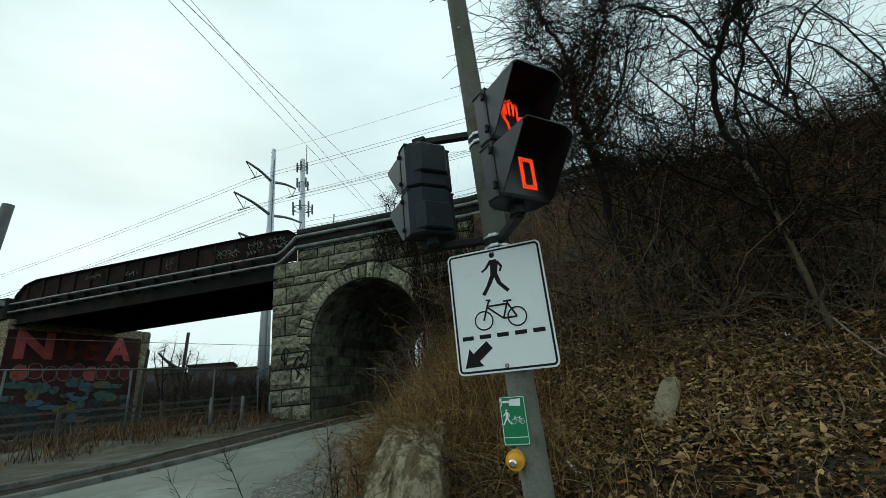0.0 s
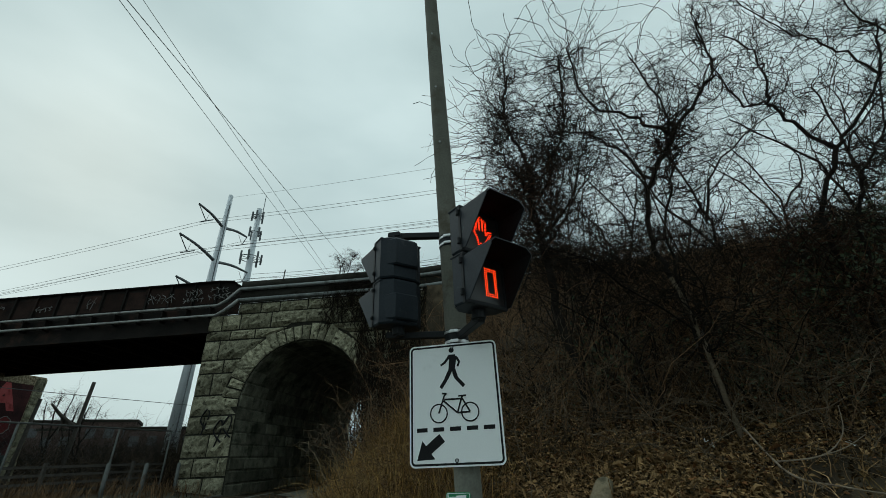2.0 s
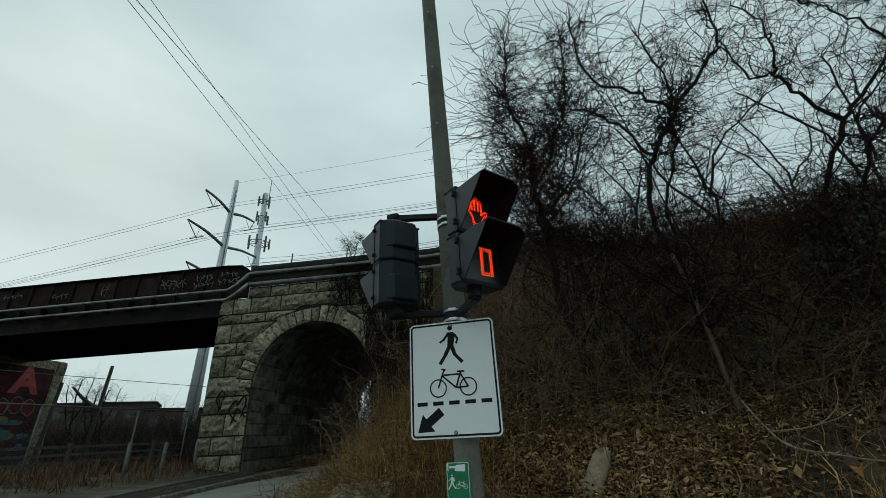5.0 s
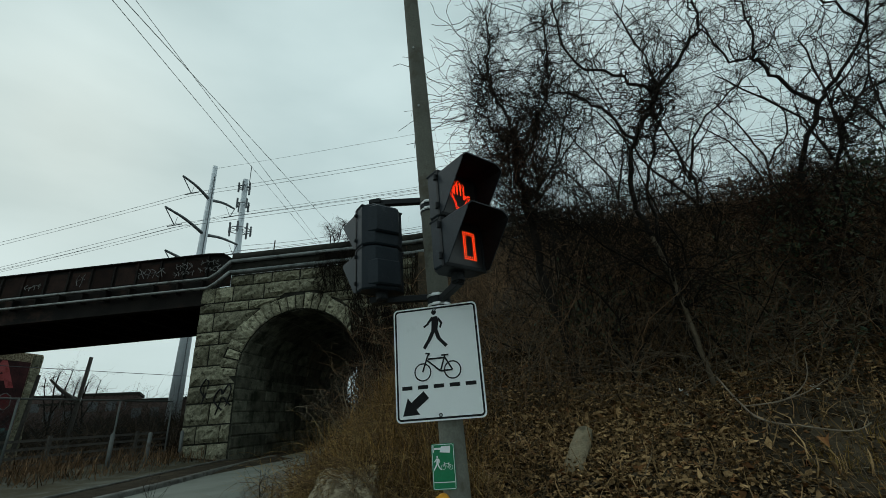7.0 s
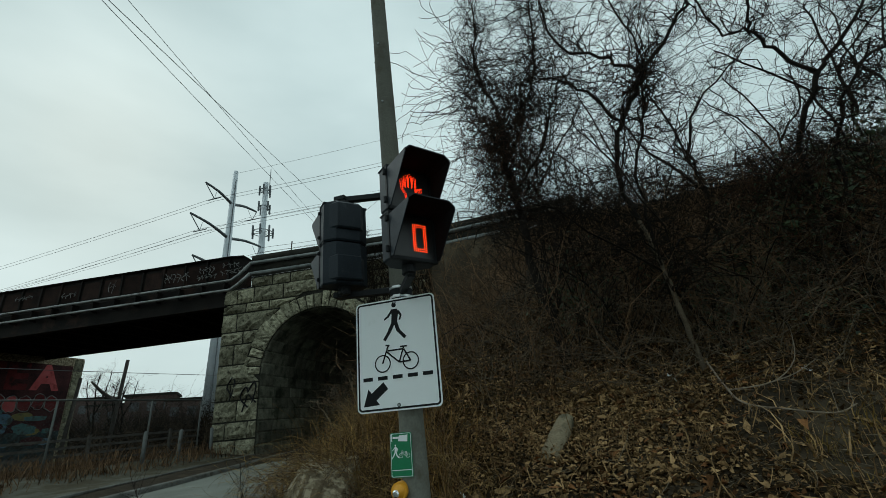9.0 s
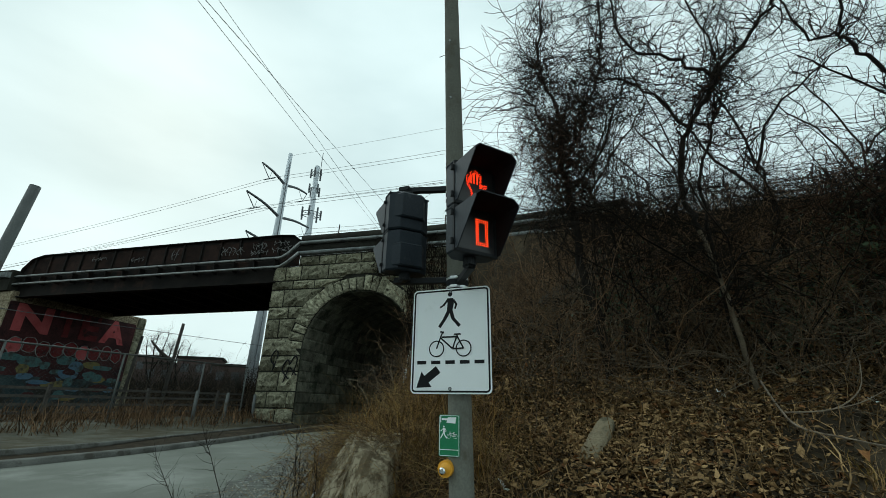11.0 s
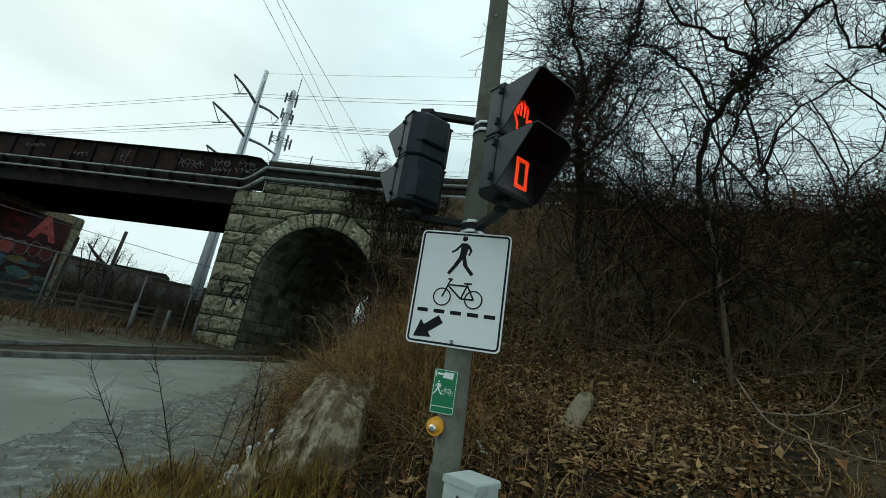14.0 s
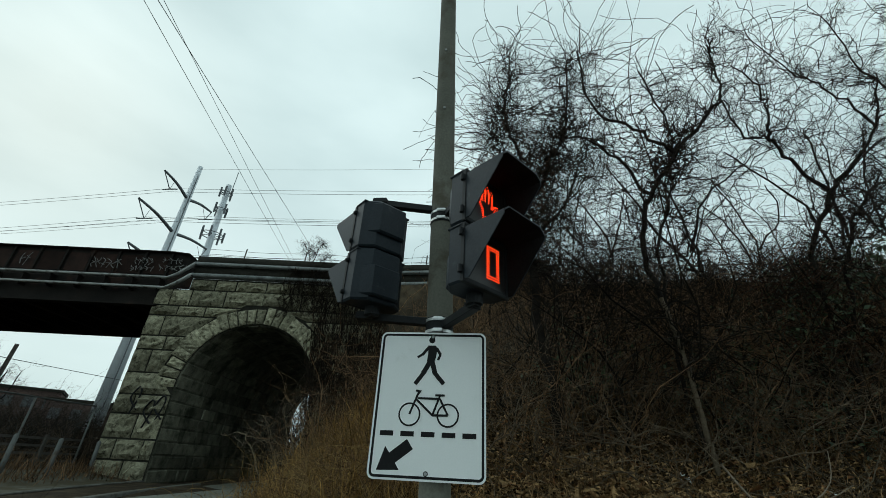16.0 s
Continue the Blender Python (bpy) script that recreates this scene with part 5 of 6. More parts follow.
# main forked tree
wild_tree("bare_tree", "crooked bare tree with a forked crown on the leaf-strewn bank", [
    ([(2.27, 4.68, gz(2.27, 4.68) - 0.1), (2.21, 4.64, 1.9), (2.17, 4.6, 2.28), (2.12, 4.6, 2.75), (2.04, 4.6, 3.2)], 0.036, 0.023, "bark_pale"),
    ([(2.04, 4.6, 3.2), (1.97, 4.6, 3.6), (2.04, 4.6, 4.32), (2.38, 4.6, 4.92), (2.62, 4.6, 5.3)], 0.036, 0.032),
    ([(2.62, 4.6, 5.3), (2.14, 4.6, 5.77), (1.6, 4.55, 6.29), (1.5, 4.5, 7.4)], 0.03, 0.012),
    ([(2.62, 4.6, 5.3), (3.2, 4.6, 6.07), (3.46, 4.6, 6.31), (3.5, 4.55, 7.4)], 0.032, 0.012),
    ([(2.17, 4.6, 4.65), (1.91, 4.6, 5.11), (1.48, 4.6, 5.65), (0.89, 4.6, 5.7)], 0.028, 0.01),
    ([(2.35, 5.0, gz(2.35, 5.0)), (2.15, 4.85, 3.3), (2.3, 4.8, 4.2), (2.55, 4.8, 4.9), (2.7, 4.8, 5.9), (2.5, 4.8, 7.2)], 0.026, 0.012)], 32, 7, 7, 4, 0.85, 0.42, 0.2, 0.0, mat="bark", vines=230)
# right-hand tree with the big crooked limb
wild_tree("bare_tree", "bare tree with one long crooked limb reaching over the bank", [
    ([(4.6, 5.6, gz(4.6, 5.6) - 0.1), (4.25, 5.3, 3.2), (4.28, 5.2, 4.07), (4.85, 5.2, 5.05)], 0.042, 0.032),
    ([(4.85, 5.2, 5.05), (4.49, 5.2, 5.58), (4.33, 5.2, 6.06), (4.01, 5.2, 6.11), (3.81, 5.15, 6.9)], 0.034, 0.012),
    ([(4.33, 5.2, 6.06), (4.49, 5.2, 6.62), (4.5, 5.2, 7.13), (4.14, 5.1, 7.56)], 0.026, 0.01),
    ([(4.85, 5.2, 5.05), (5.4, 5.2, 5.6), (5.87, 5.2, 6.21), (6.2, 5.1, 7.2)], 0.035, 0.012),
    ([(4.7, 5.6, gz(4.7, 5.6)), (4.6, 5.3, 3.5), (4.8, 5.2, 4.2), (5.3, 5.2, 5.0), (6.3, 5.2, 5.4)], 0.034, 0.015),
    ([(5.87, 5.2, 6.21), (5.6, 5.2, 6.8), (5.33, 5.2, 7.2), (5.0, 5.2, 7.6), (4.6, 5.1, 8.3)], 0.022, 0.008),
    ([(6.3, 5.2, 5.4), (6.6, 5.2, 6.4), (6.9, 5.2, 7.6), (7.0, 5.1, 8.8)], 0.03, 0.01),
    ([(6.6, 5.2, 6.4), (6.1, 5.2, 7.4), (5.9, 5.1, 8.7)], 0.022, 0.008)], 33, 6, 7, 4, 0.85, 0.42, 0.2, 0.0, vines=230)
# further trees up the slope
spots = ((3.4, 6.4, 4.6), (5.8, 6.6, 5.0), (1.2, 7.2, 4.6), (2.6, 8.6, 4.2), (7.6, 7.4, 5.4), (6.5, 9.6, 4.6), (9.6, 8.6, 5.6), (0.2, 9.6, 3.4), (11.6, 10.5, 5.4), (-0.6, 13.0, 3.0), (7.8, 4.9, 4.8))
r0 = np.random.default_rng(77)
for k, (x, y, h) in enumerate(spots):
    z = gz(x, y)
    a = r0.uniform(-0.5, 0.5, 8)
    limbs = [([(x, y, z - 0.2), (x + a[0] * 0.4, y, z + h * 0.3), (x + a[1] * 0.8, y, z + h * 0.6), (x + a[2] * 1.2, y, z + h)], 0.04, 0.014),
             ([(x + a[0] * 0.5, y, z + h * 0.4), (x - 0.5 + a[3], y - 0.2, z + h * 0.65), (x - 1.0 + a[4], y - 0.2, z + h * 0.9)], 0.032, 0.01),
             ([(x + a[1] * 0.8, y, z + h * 0.55), (x + 0.5 + a[5], y - 0.1, z + h * 0.75), (x + 1.1 + a[6], y - 0.1, z + h * 0.95)], 0.03, 0.01)]
    wild_tree("bare_tree", "slender bare tree standing in the brush of the bank", limbs, 100 + k, 3, 4, 2, 1.0, 0.6, 0.32, 0.0, vines=24)

# brush: thousands of thin upright stems on the bank
def brush_mesh(r, spots_, hmin, hmax, side, rad, lean=0.25):
    lines = []
    for x, y in spots_:
        z = gz(x, y)
        h = r.uniform(hmin, hmax)
        main = grow(r, (x, y, z - 0.05), (r.normal(0, lean), r.normal(0, lean), 1), h, rad * r.uniform(0.6, 1.3), 9, 0.24, -0.02)
        lines.append(main)
        tw = sprout(r, main, side, 0.25, 1.0, h * 0.4, rad * 0.5, 6, 0.36, 0.0, 0.8)
        lines += tw
    return tubes(lines, 3)


r1 = np.random.default_rng(8)


def scatter(r, n, x0, x1, y0, y1, keep):
    out = []
    while len(out) < n:
        x, y = r.uniform(x0, x1), r.uniform(y0, y1)
        if keep(x, y):
            out.append((x, y))
    return out


def on_bank(x, y):
    s, off = to_bridge(x, y)
    side = (x + 1.9) * 0.929 + (y - 2.4) * 0.375
    return side > 0.7 and y > 2.6 and off < -0.6


def on_litter(x, y):
    return (x + 1.9) * 0.929 + (y - 2.4) * 0.375 > 0.55 and y > 1.5 + 0.25 * abs(x)


far_spots = scatter(r1, 2600, -9, 16, 6.0, 20, on_bank)
tagged(part("brush", brush_mesh(r1, far_spots, 1.0, 2.6, 6, 0.011), "brush"), "dense reddish-brown leafless brush covering the bank", "brush", kind="stuff")
mid_spots = scatter(r1, 420, -0.6, 9, 4.3, 7.0, on_bank)
tagged(part("brush", brush_mesh(r1, mid_spots, 0.7, 2.4, 6, 0.007, 0.35), "brush"), "thin leafless saplings and stems on the bank", "brush", kind="stuff")
crest_spots = scatter(r1, 460, -6, 24, 13.5, 22, lambda x, y: 10.5 < to_bridge(x, y)[0] and -4.5 < to_bridge(x, y)[1] + max(0, 0.16 * (to_bridge(x, y)[0] - 12)) < -0.3)
tagged(part("brush", brush_mesh(r1, crest_spots, 0.4, 2.4, 9, 0.016, 0.3), "twig"), "dark leafless scrub along the top of the bank", "brush", kind="stuff")
pale_spots = scatter(r1, 520, -0.4, 9, 4.4, 8, on_bank)
tagged(part("brush", brush_mesh(r1, pale_spots, 0.5, 1.8, 5, 0.0055, 0.9), "bark_pale"), "scattered pale bare stems among the brush", "brush", kind="stuff")
mid_spots = scatter(r1, 420, 1.0, 14, 5.2, 12, on_bank)
tagged(part("brush", brush_mesh(r1, mid_spots, 0.8, 2.0, 8, 0.01, 0.35), "brush"), "dark tangled leafless thicket high on the bank", "brush", kind="stuff")


tall_spots = scatter(r1, 170, 0.2, 9.5, 4.9, 6.8, on_bank)
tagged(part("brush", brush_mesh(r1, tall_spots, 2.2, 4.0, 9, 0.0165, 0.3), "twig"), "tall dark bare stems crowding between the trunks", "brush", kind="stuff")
arcs = []
for x, y in scatter(r1, 650, -0.4, 7.5, 4.0, 6.0, on_bank):
    arcs.append(grow(r1, (x, y, gz(x, y) + r1.uniform(0.0, 0.9)), (r1.normal(0, 1), r1.normal(0, 0.5), r1.uniform(-0.3, 0.9)), r1.uniform(0.4, 1.5), r1.uniform(0.003, 0.006), 12, 0.26, -0.03))
tagged(part("brush", tubes(arcs, 4), "bark_mid"), "crooked grey-brown twigs arching over the bank", "brush", kind="stuff")


light_spots = scatter(r1, 360, 2.2, 12, 5.0, 10.5, on_bank)
tagged(part("brush", brush_mesh(r1, light_spots, 0.7, 1.8, 6, 0.0085, 0.5), "bark_mid"), "grey-brown bare saplings standing up the bank", "brush", kind="stuff")


# dry grass
def blades(r, spots_, h0, h1, w, droop):
    n = len(spots_)
    xy = np.array(spots_)
    z = land(xy[:, 0], xy[:, 1])
    base = np.stack([xy[:, 0], xy[:, 1], z - 0.02], -1)
    h = r.uniform(h0, h1, n)
    a = r.uniform(0, 2 * np.pi, n)
    lean = r.uniform(0.05, droop, n)
    rise = np.where(r.uniform(0, 1, n) < 0.55, r.uniform(0.35, 0.8, n), 1.0)
    d = np.stack([np.cos(a) * lean, np.sin(a) * lean, np.zeros(n)], -1)
    sd = np.stack([-np.sin(a), np.cos(a), np.zeros(n)], -1) * (w * r.uniform(0.6, 1.4, n))[:, None]
    vs = []
    kink = r.normal(0, 0.11, (n, 3)) * np.array([1, 1, 0.5]) * h[:, None]
    for t, k in ((0, 1.0), (0.4, 0.9), (0.75, 0.6), (1.0, 0.15)):
        c = base + d * (h * t * t)[:, None] * 1.0 + np.array([0, 0, 1.0])[None] * (h * rise * (t - 0.28 * t * t * lean))[:, None] + kink * (4 * t * (1 - t) + 0.8 * t)
        vs += [c - sd * k, c + sd * k]
    v = np.stack(vs, 1).reshape(-1, 3)
    i = np.arange(n)[:, None] * 8
    f = np.concatenate([np.stack([i + 2 * q, i + 2 * q + 1, i + 2 * q + 3, i + 2 * q + 2], -1).reshape(-1, 4) for q in range(3)])
    return from_arrays(v, f)


def clumps(r, centres, per, spread):
    return [(x + r.normal(0, spread), y + r.normal(0, spread)) for x, y in centres for _ in range(per)]


r2 = np.random.default_rng(9)
toe = scatter(r2, 150, -3.6, 0.1, 3.0, 7.5, lambda x, y: 0.25 < (x + 1.9) * 0.929 + (y - 2.4) * 0.375 < 1.9)
tagged(part("dry_grass", blades(r2, clumps(r2, toe, 52, 0.18), 0.2, 0.85, 0.003, 1.7), "straw"), "tall tan dead grass spilling down the bank", "grass", kind="stuff")
tagged(part("dead_stalks", brush_mesh(r2, scatter(r2, 420, -3.2, 0.3, 2.75, 6.0, lambda x, y: 0.2 < (x + 1.9) * 0.929 + (y - 2.4) * 0.375 < 1.9), 0.3, 0.9, 5, 0.0035, 0.6), "brush"), "tangled brown dead stalks among the grass", "weeds", kind="stuff")
toe2 = scatter(r2, 260, -8.0, -1.6, 5.5, 19.0, lambda x, y: 0.0 < (x + 1.9) * 0.929 + (y - 2.4) * 0.375 < 2.0)
tagged(part("dry_grass", blades(r2, clumps(r2, toe2, 26, 0.25), 0.4, 1.2, 0.008, 0.7), "straw"), "tan dead grass along the foot of the bank", "grass", kind="stuff")
near = scatter(r2, 430, -0.8, 7.5, 1.7, 5.2, on_litter)
tagged(part("dry_grass", blades(r2, clumps(r2, near, 9, 0.1), 0.1, 0.38, 0.002, 1.3), "leaf_pale"), "sparse dead grass among fallen leaves", "grass", kind="stuff")
edge = scatter(r2, 100, -2.5, -0.5, 1.9, 3.0, lambda x, y: (x + 1.9) * 0.929 + (y - 2.4) * 0.375 < 0.9)
tagged(part("low_weeds", blades(r2, clumps(r2, edge, 30, 0.08), 0.1, 0.34, 0.0035, 1.0), "moss"), "low yellowed weeds at the road edge", "weeds", kind="stuff")
verge_spots = scatter(r2, 500, -24, -15.0, 0, 18.5, lambda x, y: to_bridge(x, y)[1] < -0.6)
tagged(part("dry_grass", blades(r2, clumps(r2, verge_spots, 12, 0.25), 0.25, 0.9, 0.012, 0.7), "brush"), "rough brown dead grass on the far verge", "grass", kind="stuff")
right_spots = scatter(r2, 70, 2.4, 4.6, 2.5, 3.8, lambda x, y: True)
tagged(part("low_weeds", blades(r2, clumps(r2, right_spots, 18, 0.06), 0.08, 0.28, 0.003, 0.8), "moss"), "thin green weeds on bare soil", "weeds", kind="stuff")


arching = []
for x, y in scatter(r2, 190, -2.0, -0.9, 2.45, 3.3, lambda x, y: True):
    top = 0.9 if y > 2.8 else 0.25 + 0.9 * max(0.0, min(1.0, (y - 2.4) / 0.4)) * max(0.0, 1 - abs(x + 1.3))
    arching.append(grow(r2, (x, y, max(0.0, top - 0.05)), (r2.normal(-0.5, 0.5), r2.normal(-0.4, 0.4), r2.uniform(0.2, 1.0)), r2.uniform(0.25, 0.65), r2.uniform(0.0015, 0.0028), 10, 0.18, r2.uniform(-0.28, -0.1)))
for x, y in scatter(r2, 420, -1.75, -0.35, 2.7, 3.7, lambda x, y: (x + 1.1) ** 2 / 0.5 + (y - 3.3) ** 2 / 0.3 < 1 or x > -0.85):
    top = 0.93 if x < -0.95 and y < 3.5 else gz(x, y)
    arching.append(grow(r2, (x, y, max(top, gz(x, y))), (r2.normal(-0.3, 0.7), r2.normal(-0.5, 0.5), r2.uniform(0.3, 1.0)), r2.uniform(0.25, 0.75), r2.uniform(0.0016, 0.003), 10, 0.17, r2.uniform(-0.26, -0.08)))
for x, y in scatter(r2, 1900, -3.3, 0.25, 2.75, 6.6, lambda x, y: 0.15 < (x + 1.9) * 0.929 + (y - 2.4) * 0.375 < 2.0):
    arching.append(grow(r2, (x, y, gz(x, y) + r2.uniform(0.0, 0.25)), (r2.normal(-0.35, 0.7), r2.normal(-0.25, 0.6), r2.uniform(0.3, 1.2)), r2.uniform(0.35, 0.95), r2.uniform(0.0018, 0.0036), 10, 0.17, r2.uniform(-0.2, -0.05)))
tagged(part("dry_grass", tubes(arching[::2], 3), "straw_pale"), "arching pale dead grass stems flopped over the bank", "grass", kind="stuff")
tagged(part("dead_stalks", tubes(arching[1::2], 3), "brush"), "arching brown dead stems in the grass", "weeds", kind="stuff")


# fallen leaves: bent, curled quads lying every way
def leaf_bed(r, n, x0, x1, y0, y1, size, keep, lift=0.03):
    pts = np.array(scatter(r, n, x0, x1, y0, y1, keep))
    z = land(pts[:, 0], pts[:, 1])
    c = np.stack([pts[:, 0], pts[:, 1], z + r.uniform(0.0, lift, n)], -1)
    s = size * r.uniform(0.5, 1.5, n)
    a = r.normal(0, 1, (n, 3))
    a[:, 2] *= 0.45
    a /= np.linalg.norm(a, axis=1, keepdims=True)
    nrm_ = np.stack([r.normal(0, 0.5, n), r.normal(-0.45, 0.5, n), np.ones(n)], -1)
    b = np.cross(nrm_, a)
    b /= np.linalg.norm(b, axis=1, keepdims=True)
    nn = np.cross(a, b)
    curl = r.uniform(-0.5, 0.75, n)[:, None] * s[:, None]
    A, B, N = a * s[:, None], b * (s * r.uniform(0.35, 0.6, n))[:, None], nn * curl
    j = lambda: 1 + r.uniform(-0.55, 0.4, (n, 1))
    v = np.stack([c - A * j(), c - A * 0.3 * j() - B * j() + N * j(), c + A * 0.45 * j() - B * 0.8 * j() + N * j(), c + A * 1.1 * j(), c + A * 0.45 * j() + B * 0.8 * j() + N * j(), c - A * 0.3 * j() + B * j() + N * j()], 1).reshape(-1, 3)
    i = np.arange(n) * 6
    f = np.concatenate([np.stack([i, i + 1, i + 2, i + 3], -1), np.stack([i, i + 3, i + 4, i + 5], -1)])
    return from_arrays(v, f)


r3 = np.random.default_rng(10)
bare = lambda x, y: (x - 3.1) ** 2 / 1.1 + (y - 3.6) ** 2 / 0.5 > 1.0 or r3.uniform() < 0.25
tagged(part("fallen_leaves", leaf_bed(r3, 52000, -1.4, 7.5, 1.4, 6.2, 0.021, lambda x, y: on_litter(x, y) and bare(x, y)), "leaf"), "brown dead leaves covering the bank", "leaves", kind="stuff")
tagged(part("fallen_leaves", leaf_bed(r3, 12500, -0.6, 7.0, 1.6, 6.2, 0.021, lambda x, y: on_litter(x, y) and bare(x, y), 0.06), "leaf_pale"), "pale curled dead leaves on top of the litter", "leaves", kind="stuff")
tagged(part("fallen_leaves", leaf_bed(r3, 4200, -0.2, 2.4, 3.1, 5.0, 0.024, lambda x, y: r3.uniform() < math.exp(-((x - 0.9) ** 2 + (y - 4.0) ** 2) / 0.9), 0.05), "leaf_pale"), "drift of pale leaves round the stone slab", "leaves", kind="stuff")
tagged(part("fallen_leaves", leaf_bed(r3, 600, -0.5, 5.0, 1.7, 4.9, 0.042, lambda x, y: on_litter(x, y) and bare(x, y), 0.08), "leaf_pale"), "large curled pale leaves lying on the litter", "leaves", kind="stuff")
tagged(part("fallen_leaves", leaf_bed(r3, 3600, -0.9, 6.5, 1.6, 5.6, 0.026, lambda x, y: on_litter(x, y) and bare(x, y), 0.05), "leaf_rust"), "reddish-brown dead leaves among the litter", "leaves", kind="stuff")
tagged(part("fallen_leaves", leaf_bed(r3, 110, -0.3, 4.6, 1.7, 4.4, 0.045, lambda x, y: on_litter(x, y) and bare(x, y), 0.1), "leaf_rust"), "large crumpled rust-brown leaves on the bank", "leaves", kind="stuff")
tagged(part("dead_blades", blades(r3, scatter(r3, 1300, -0.4, 5.0, 1.5, 4.6, on_litter), 0.12, 0.34, 0.006, 1.7), "leaf_pale"), "limp torn dead leaf blades among the litter", "leaves", kind="stuff")
lines = []
for x, y in scatter(r3, 1100, -1.0, 7.0, 1.6, 5.6, on_litter):
    d_ = r3.normal(0, 1, 3) * np.array([1, 1, 0.2])
    lines.append(grow(r3, (x, y, gz(x, y) + r3.uniform(0.01, 0.06)), d_, r3.uniform(0.1, 0.5), r3.uniform(0.0015, 0.004), 5, 0.15, 0.0))
tagged(part("fallen_twigs", tubes(lines, 3), "bark_pale"), "thin fallen twigs lying on the leaves", "twigs", kind="stuff")
tagged(part("fallen_leaves", leaf_bed(r3, 15000, -2, 10, 5.0, 9, 0.042, on_bank), "leaf"), "brown dead leaves higher on the bank", "leaves", kind="stuff")

def leaf_cloud(r, centre, spread_, n, size):
    """Small leaves standing every way in a loose mass."""
    c = np.array(centre) + r.normal(0, 1, (n, 3)) * np.array(spread_)
    a = r.normal(0, 1, (n, 3))
    a /= np.linalg.norm(a, axis=1, keepdims=True)
    b = np.cross(a, r.normal(0, 1, (n, 3)))
    b /= np.linalg.norm(b, axis=1, keepdims=True)
    s = (size * r.uniform(0.5, 1.4, n))[:, None]
    v = np.stack([c - a * s, c + b * s * 0.6, c + a * s, c - b * s * 0.6], 1).reshape(-1, 3)
    return from_arrays(v, np.arange(4 * n).reshape(n, 4))


r8 = np.random.default_rng(61)
for centre, spr, n_ in (((4.15, 5.45, 3.2), (0.35, 0.2, 0.28), 1100), ((4.6, 5.7, 3.75), (0.3, 0.25, 0.2), 900), ((5.6, 5.8, 4.1), (0.4, 0.25, 0.25), 900), ((6.6, 5.9, 4.0), (0.5, 0.3, 0.25), 500), ((3.3, 5.9, 2.7), (0.5, 0.25, 0.25), 900), ((1.2, 5.6, 2.6), (0.3, 0.2, 0.3), 500)):
    tagged(part("ivy", leaf_cloud(r8, centre, spr, n_, 0.034), "ivy"), "dark green ivy leaves clinging in the bare branches", "ivy", kind="stuff")

for centre, spr, n_, mt in (((0.55, 4.95, 5.1), (0.3, 0.22, 0.45), 700, "creeper"), ((2.35, 4.6, 5.1), (0.3, 0.2, 0.4), 260, "creeper")):
    tagged(part("withered_leaves", leaf_cloud(r8, centre, spr, n_, 0.021), mt), "small withered brown leaves still hanging in the branches", "leaves", kind="stuff")

tagged(part("ivy", leaf_bed(r8, 8000, 2.6, 10.5, 5.0, 8.8, 0.032, on_bank, 0.5), "ivy"), "dark green ivy creeping through the brush on the bank", "ivy", kind="stuff")

# loose grit where the road breaks up
edge_line = smooth_line(ROAD_R[2:6], 60)
pv, pf = [], []
for k in range(2600):
    q = edge_line[r8.integers(len(edge_line))] + np.array([r8.normal(0.75, 0.5), r8.normal(0, 0.1)])
    rr = 0.012 * r8.uniform(0.5, 1.8)
    o = len(pv)
    pv += [(q[0] + rr * math.cos(a) * r8.uniform(0.7, 1.2), q[1] + rr * math.sin(a) * r8.uniform(0.7, 1.2), 0.008) for a in (0, 1.26, 2.51, 3.77, 5.03)] + [(q[0], q[1], 0.014 + rr * 0.7)]
    pf += [(o + i, o + (i + 1) % 5, o + 5) for i in range(5)]
tagged(part("loose_grit", raw(pv, pf), "grit"), "loose grit and crumbled asphalt at the road edge", "grit", kind="stuff")

# single weeds by the road edge
def weed(x, y, h, lean, seed):
    r = np.random.default_rng(seed)
    th = group_at("dead_weed", pose(x, y, gz(x, y)), "dark dried weed stalk with bare side twigs", "weed", "dried weeds at the road edge")
    main = grow(r, (0, 0, -0.05), (lean, 0.05, 1), h, 0.006, 10, 0.05, 0.0)
    part("stalk", tubes([main], 5), "twig", th)
    tagged(part("side_growth", tubes(sprout(r, main, 30, 0.3, 1.0, h * 0.2, 0.0025, 6, 0.18, 0.06, 0.7), 3), "twig", th), kind="stuff")


for k, (x, y, h, ln) in enumerate(((-2.05, 2.42, 1.2, -0.42), (-2.25, 2.3, 1.15, -0.62), (-1.98, 2.7, 0.85, 0.05), (-1.9, 2.75, 1.0, 0.18), (-1.66, 2.62, 0.7, -0.12), (-1.5, 2.55, 0.55, -0.05), (-2.6, 3.4, 0.8, 0.1), (-2.2, 3.2, 0.7, 0.0))):
    weed(x, y, h, ln, 300 + k)

# fallen pale branch, and scraps
fallen = group_at("fallen_branch", Matrix.Identity(4), "pale fallen branch lying on the bank", "branch")
p = smooth_line([(2.3, 4.66, 1.5), (2.26, 4.23, 1.27), (2.25, 3.83, 1.10), (2.5, 3.72, 1.03), (2.78, 3.64, 0.98), (2.95, 3.66, 1.03)], 5)
main = (p, np.linspace(0.011, 0.005, len(p)))
part("limb", tubes([main], 6), "branch_pale", fallen, smooth=True)
q = smooth_line([(2.255, 4.09, 1.205), (2.6, 4.05, 1.24), (2.82, 4.05, 1.4), (2.88, 4.05, 1.63)], 4)
part("fork", tubes([(q, np.linspace(0.008, 0.003, len(q)))], 5), "branch_pale", fallen)
q2 = smooth_line([(2.6, 4.05, 1.24), (2.78, 4.03, 1.29), (2.97, 4.02, 1.39)], 4)
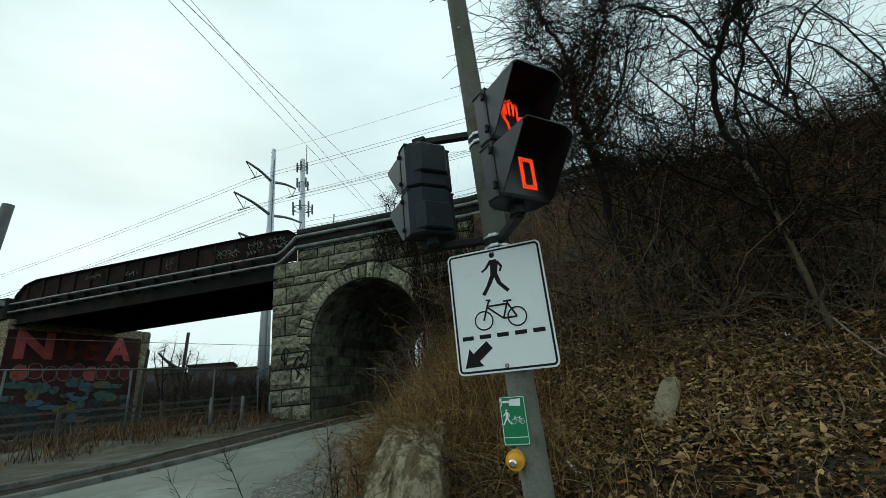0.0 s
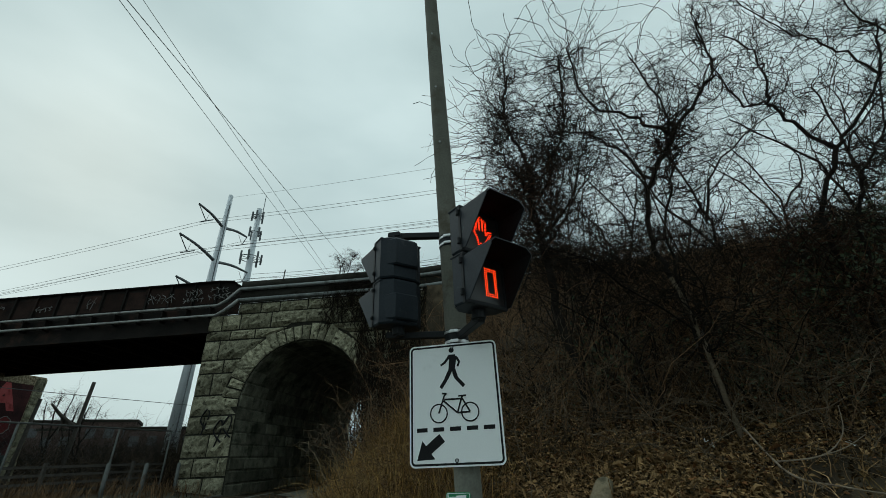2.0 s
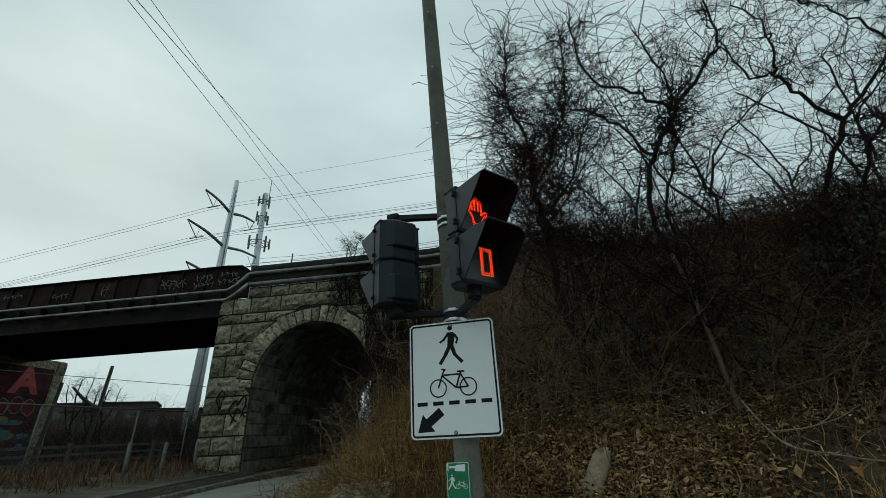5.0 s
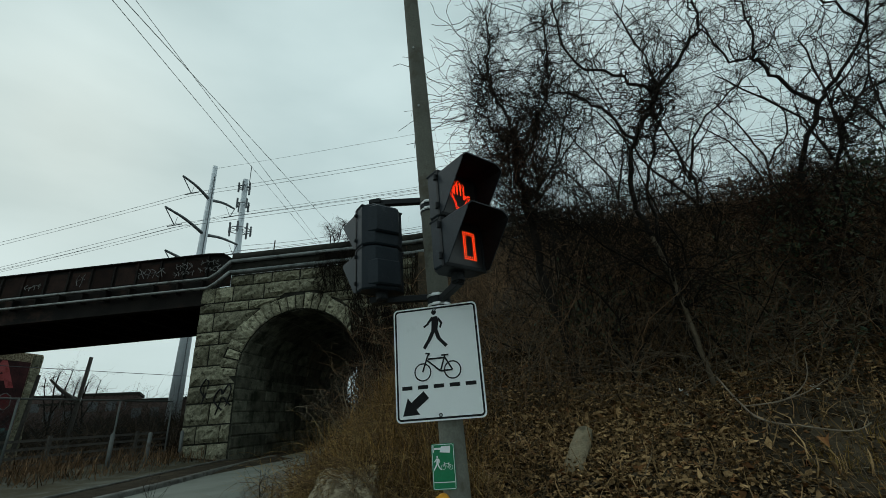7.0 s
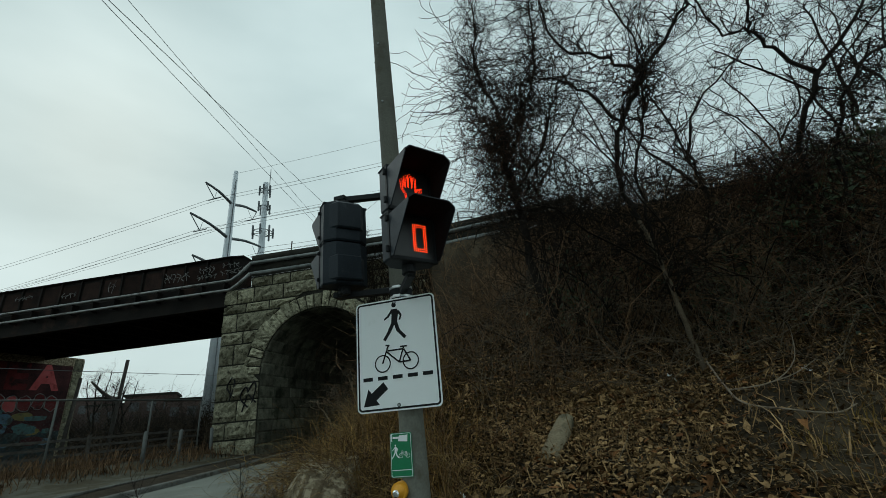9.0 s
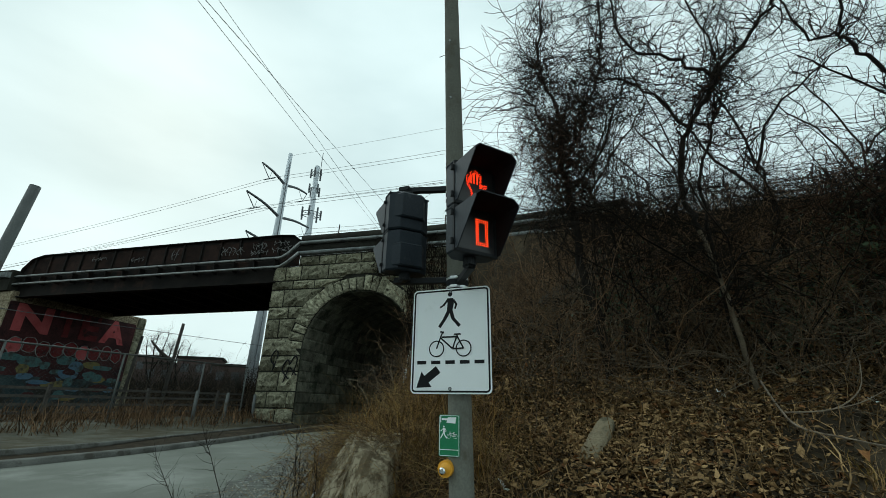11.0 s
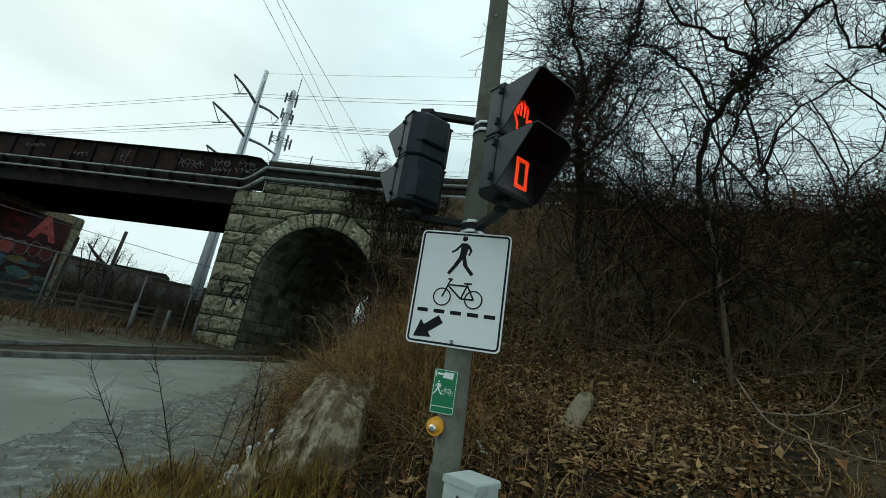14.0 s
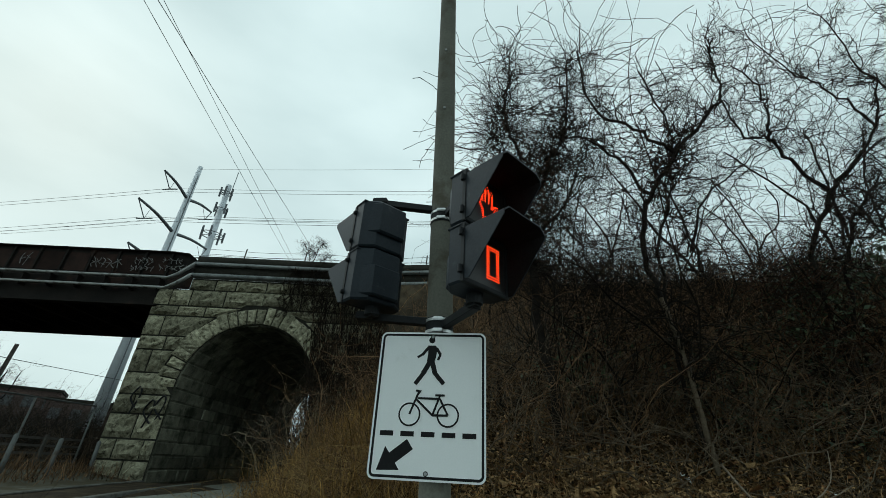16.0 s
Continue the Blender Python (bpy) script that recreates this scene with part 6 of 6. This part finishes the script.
part("fork", tubes([(q2, np.linspace(0.006, 0.003, len(q2)))], 5), "branch_pale", fallen)
tagged(part("twigs", tubes(sprout(np.random.default_rng(4), main, 9, 0.2, 1, 0.25, 0.003, 6, 0.15, 0.0, 0.9), 4), "branch_pale", fallen), kind="stuff")
for k, (x, y) in enumerate(((3.06, 4.44), (-0.05, 3.0), (1.9, 4.6))):
    sc = part("paper_scrap", leaf_bed(np.random.default_rng(400 + k), 3, x - 0.03, x + 0.03, y - 0.03, y + 0.03, 0.032, lambda a, b: True, 0.08), "litter")
    tagged(sc, "crumpled white scrap of litter on the bank", "litter", "litter scraps")

# thicket seen through the underpass
r5 = np.random.default_rng(15)
th_spots = scatter(r5, 2200, -62, -18, 29, 46, lambda x, y: abs(x + 40) < 40)
tagged(part("brush", brush_mesh(r5, th_spots, 2.4, 6.0, 8, 0.034, 0.35), "twig"), "dark leafless thicket beyond the underpass", "brush", kind="stuff")
tagged(part("brush", brush_mesh(r5, scatter(r5, 800, -62, -18, 24, 42, lambda x, y: True), 1.2, 4.4, 8, 0.026, 0.4), "bark_mid"), "grey-brown leafless shrubs beyond the underpass", "brush", kind="stuff")
for k, (x, y, h) in enumerate(((-39.6, 28.0, 7.2), (-38.2, 29.5, 6.4), (-44.0, 33.0, 7.0))):
    limbs = [([(x, y, 0), (x + 0.3, y, h * 0.4), (x - 0.2, y, h * 0.8), (x, y, h)], 0.12, 0.03), ([(x, y, h * 0.4), (x - 1, y, h * 0.7), (x - 1.4, y, h * 0.95)], 0.07, 0.03), ([(x, y, h * 0.5), (x + 0.9, y, h * 0.7), (x + 1.3, y, h)], 0.07, 0.03)]
    wild_tree("bare_tree", "small bare tree beyond the underpass", limbs, 500 + k, 4, 4, 2, 1.6, 0.9, 0.5, 0.03)
# twiggy bush on the parapet
wild_tree("parapet_bush", "small bare bush growing on the bridge parapet", [([(-9.9, 19.5, 10.6), (-9.95, 19.4, 11.4), (-10.4, 19.3, 12.1)], 0.035, 0.014), ([(-9.8, 19.5, 10.6), (-9.5, 19.4, 11.5), (-9.2, 19.3, 12.0)], 0.035, 0.014), ([(-9.6, 19.4, 10.6), (-9.0, 19.3, 11.0), (-8.6, 19.2, 11.1)], 0.03, 0.012)], 600, 16, 5, 2, 0.8, 0.45, 0.25, -0.01)
# ivy-like stems on the wall beside the arch
vl, r6 = [], np.random.default_rng(16)
for k in range(620):
    s = r6.uniform(8.5, 14.0) if k % 5 else r6.uniform(6.5, 10.0)
    ptsb = [BRIDGE @ Vector((s + r6.normal(0, 0.25), -0.22 - r6.uniform(0, 0.15), z)) for z in np.linspace(r6.uniform(0.5, 4) if k % 5 else r6.uniform(7.6, 8.6), r6.uniform(5, 10.2) if k % 5 else 10.4, 7)]
    vl.append((np.array([tuple(v) for v in ptsb]), np.full(7, r6.uniform(0.008, 0.02))))
tagged(part("wall_creeper", tubes(vl, 3), "twig"), "bare dark creeper stems on the bridge wall", "creeper", kind="stuff")

# bare bushes at the foot of the bank, in front of the arch
for k, (x, y, h) in enumerate(((-5.0, 10.7, 2.6), (-5.9, 12.4, 2.4), (-4.2, 8.6, 2.0), (-6.6, 14.8, 2.6))):
    z = gz(x, y)
    limbs = [([(x, y, z - 0.1), (x - 0.2 + 0.3 * q, y, z + h * 0.4), (x - 0.7 + 0.5 * q, y - 0.1 * q, z + h * (0.8 + 0.08 * q))], 0.028, 0.01) for q in range(4)]
    wild_tree("bare_bush", "bare brown bush at the foot of the bank", limbs, 700 + k, 7, 4, 2, 0.7, 0.4, 0.22, 0.0, mat="bark_pale" if k % 2 == 0 else "bark")
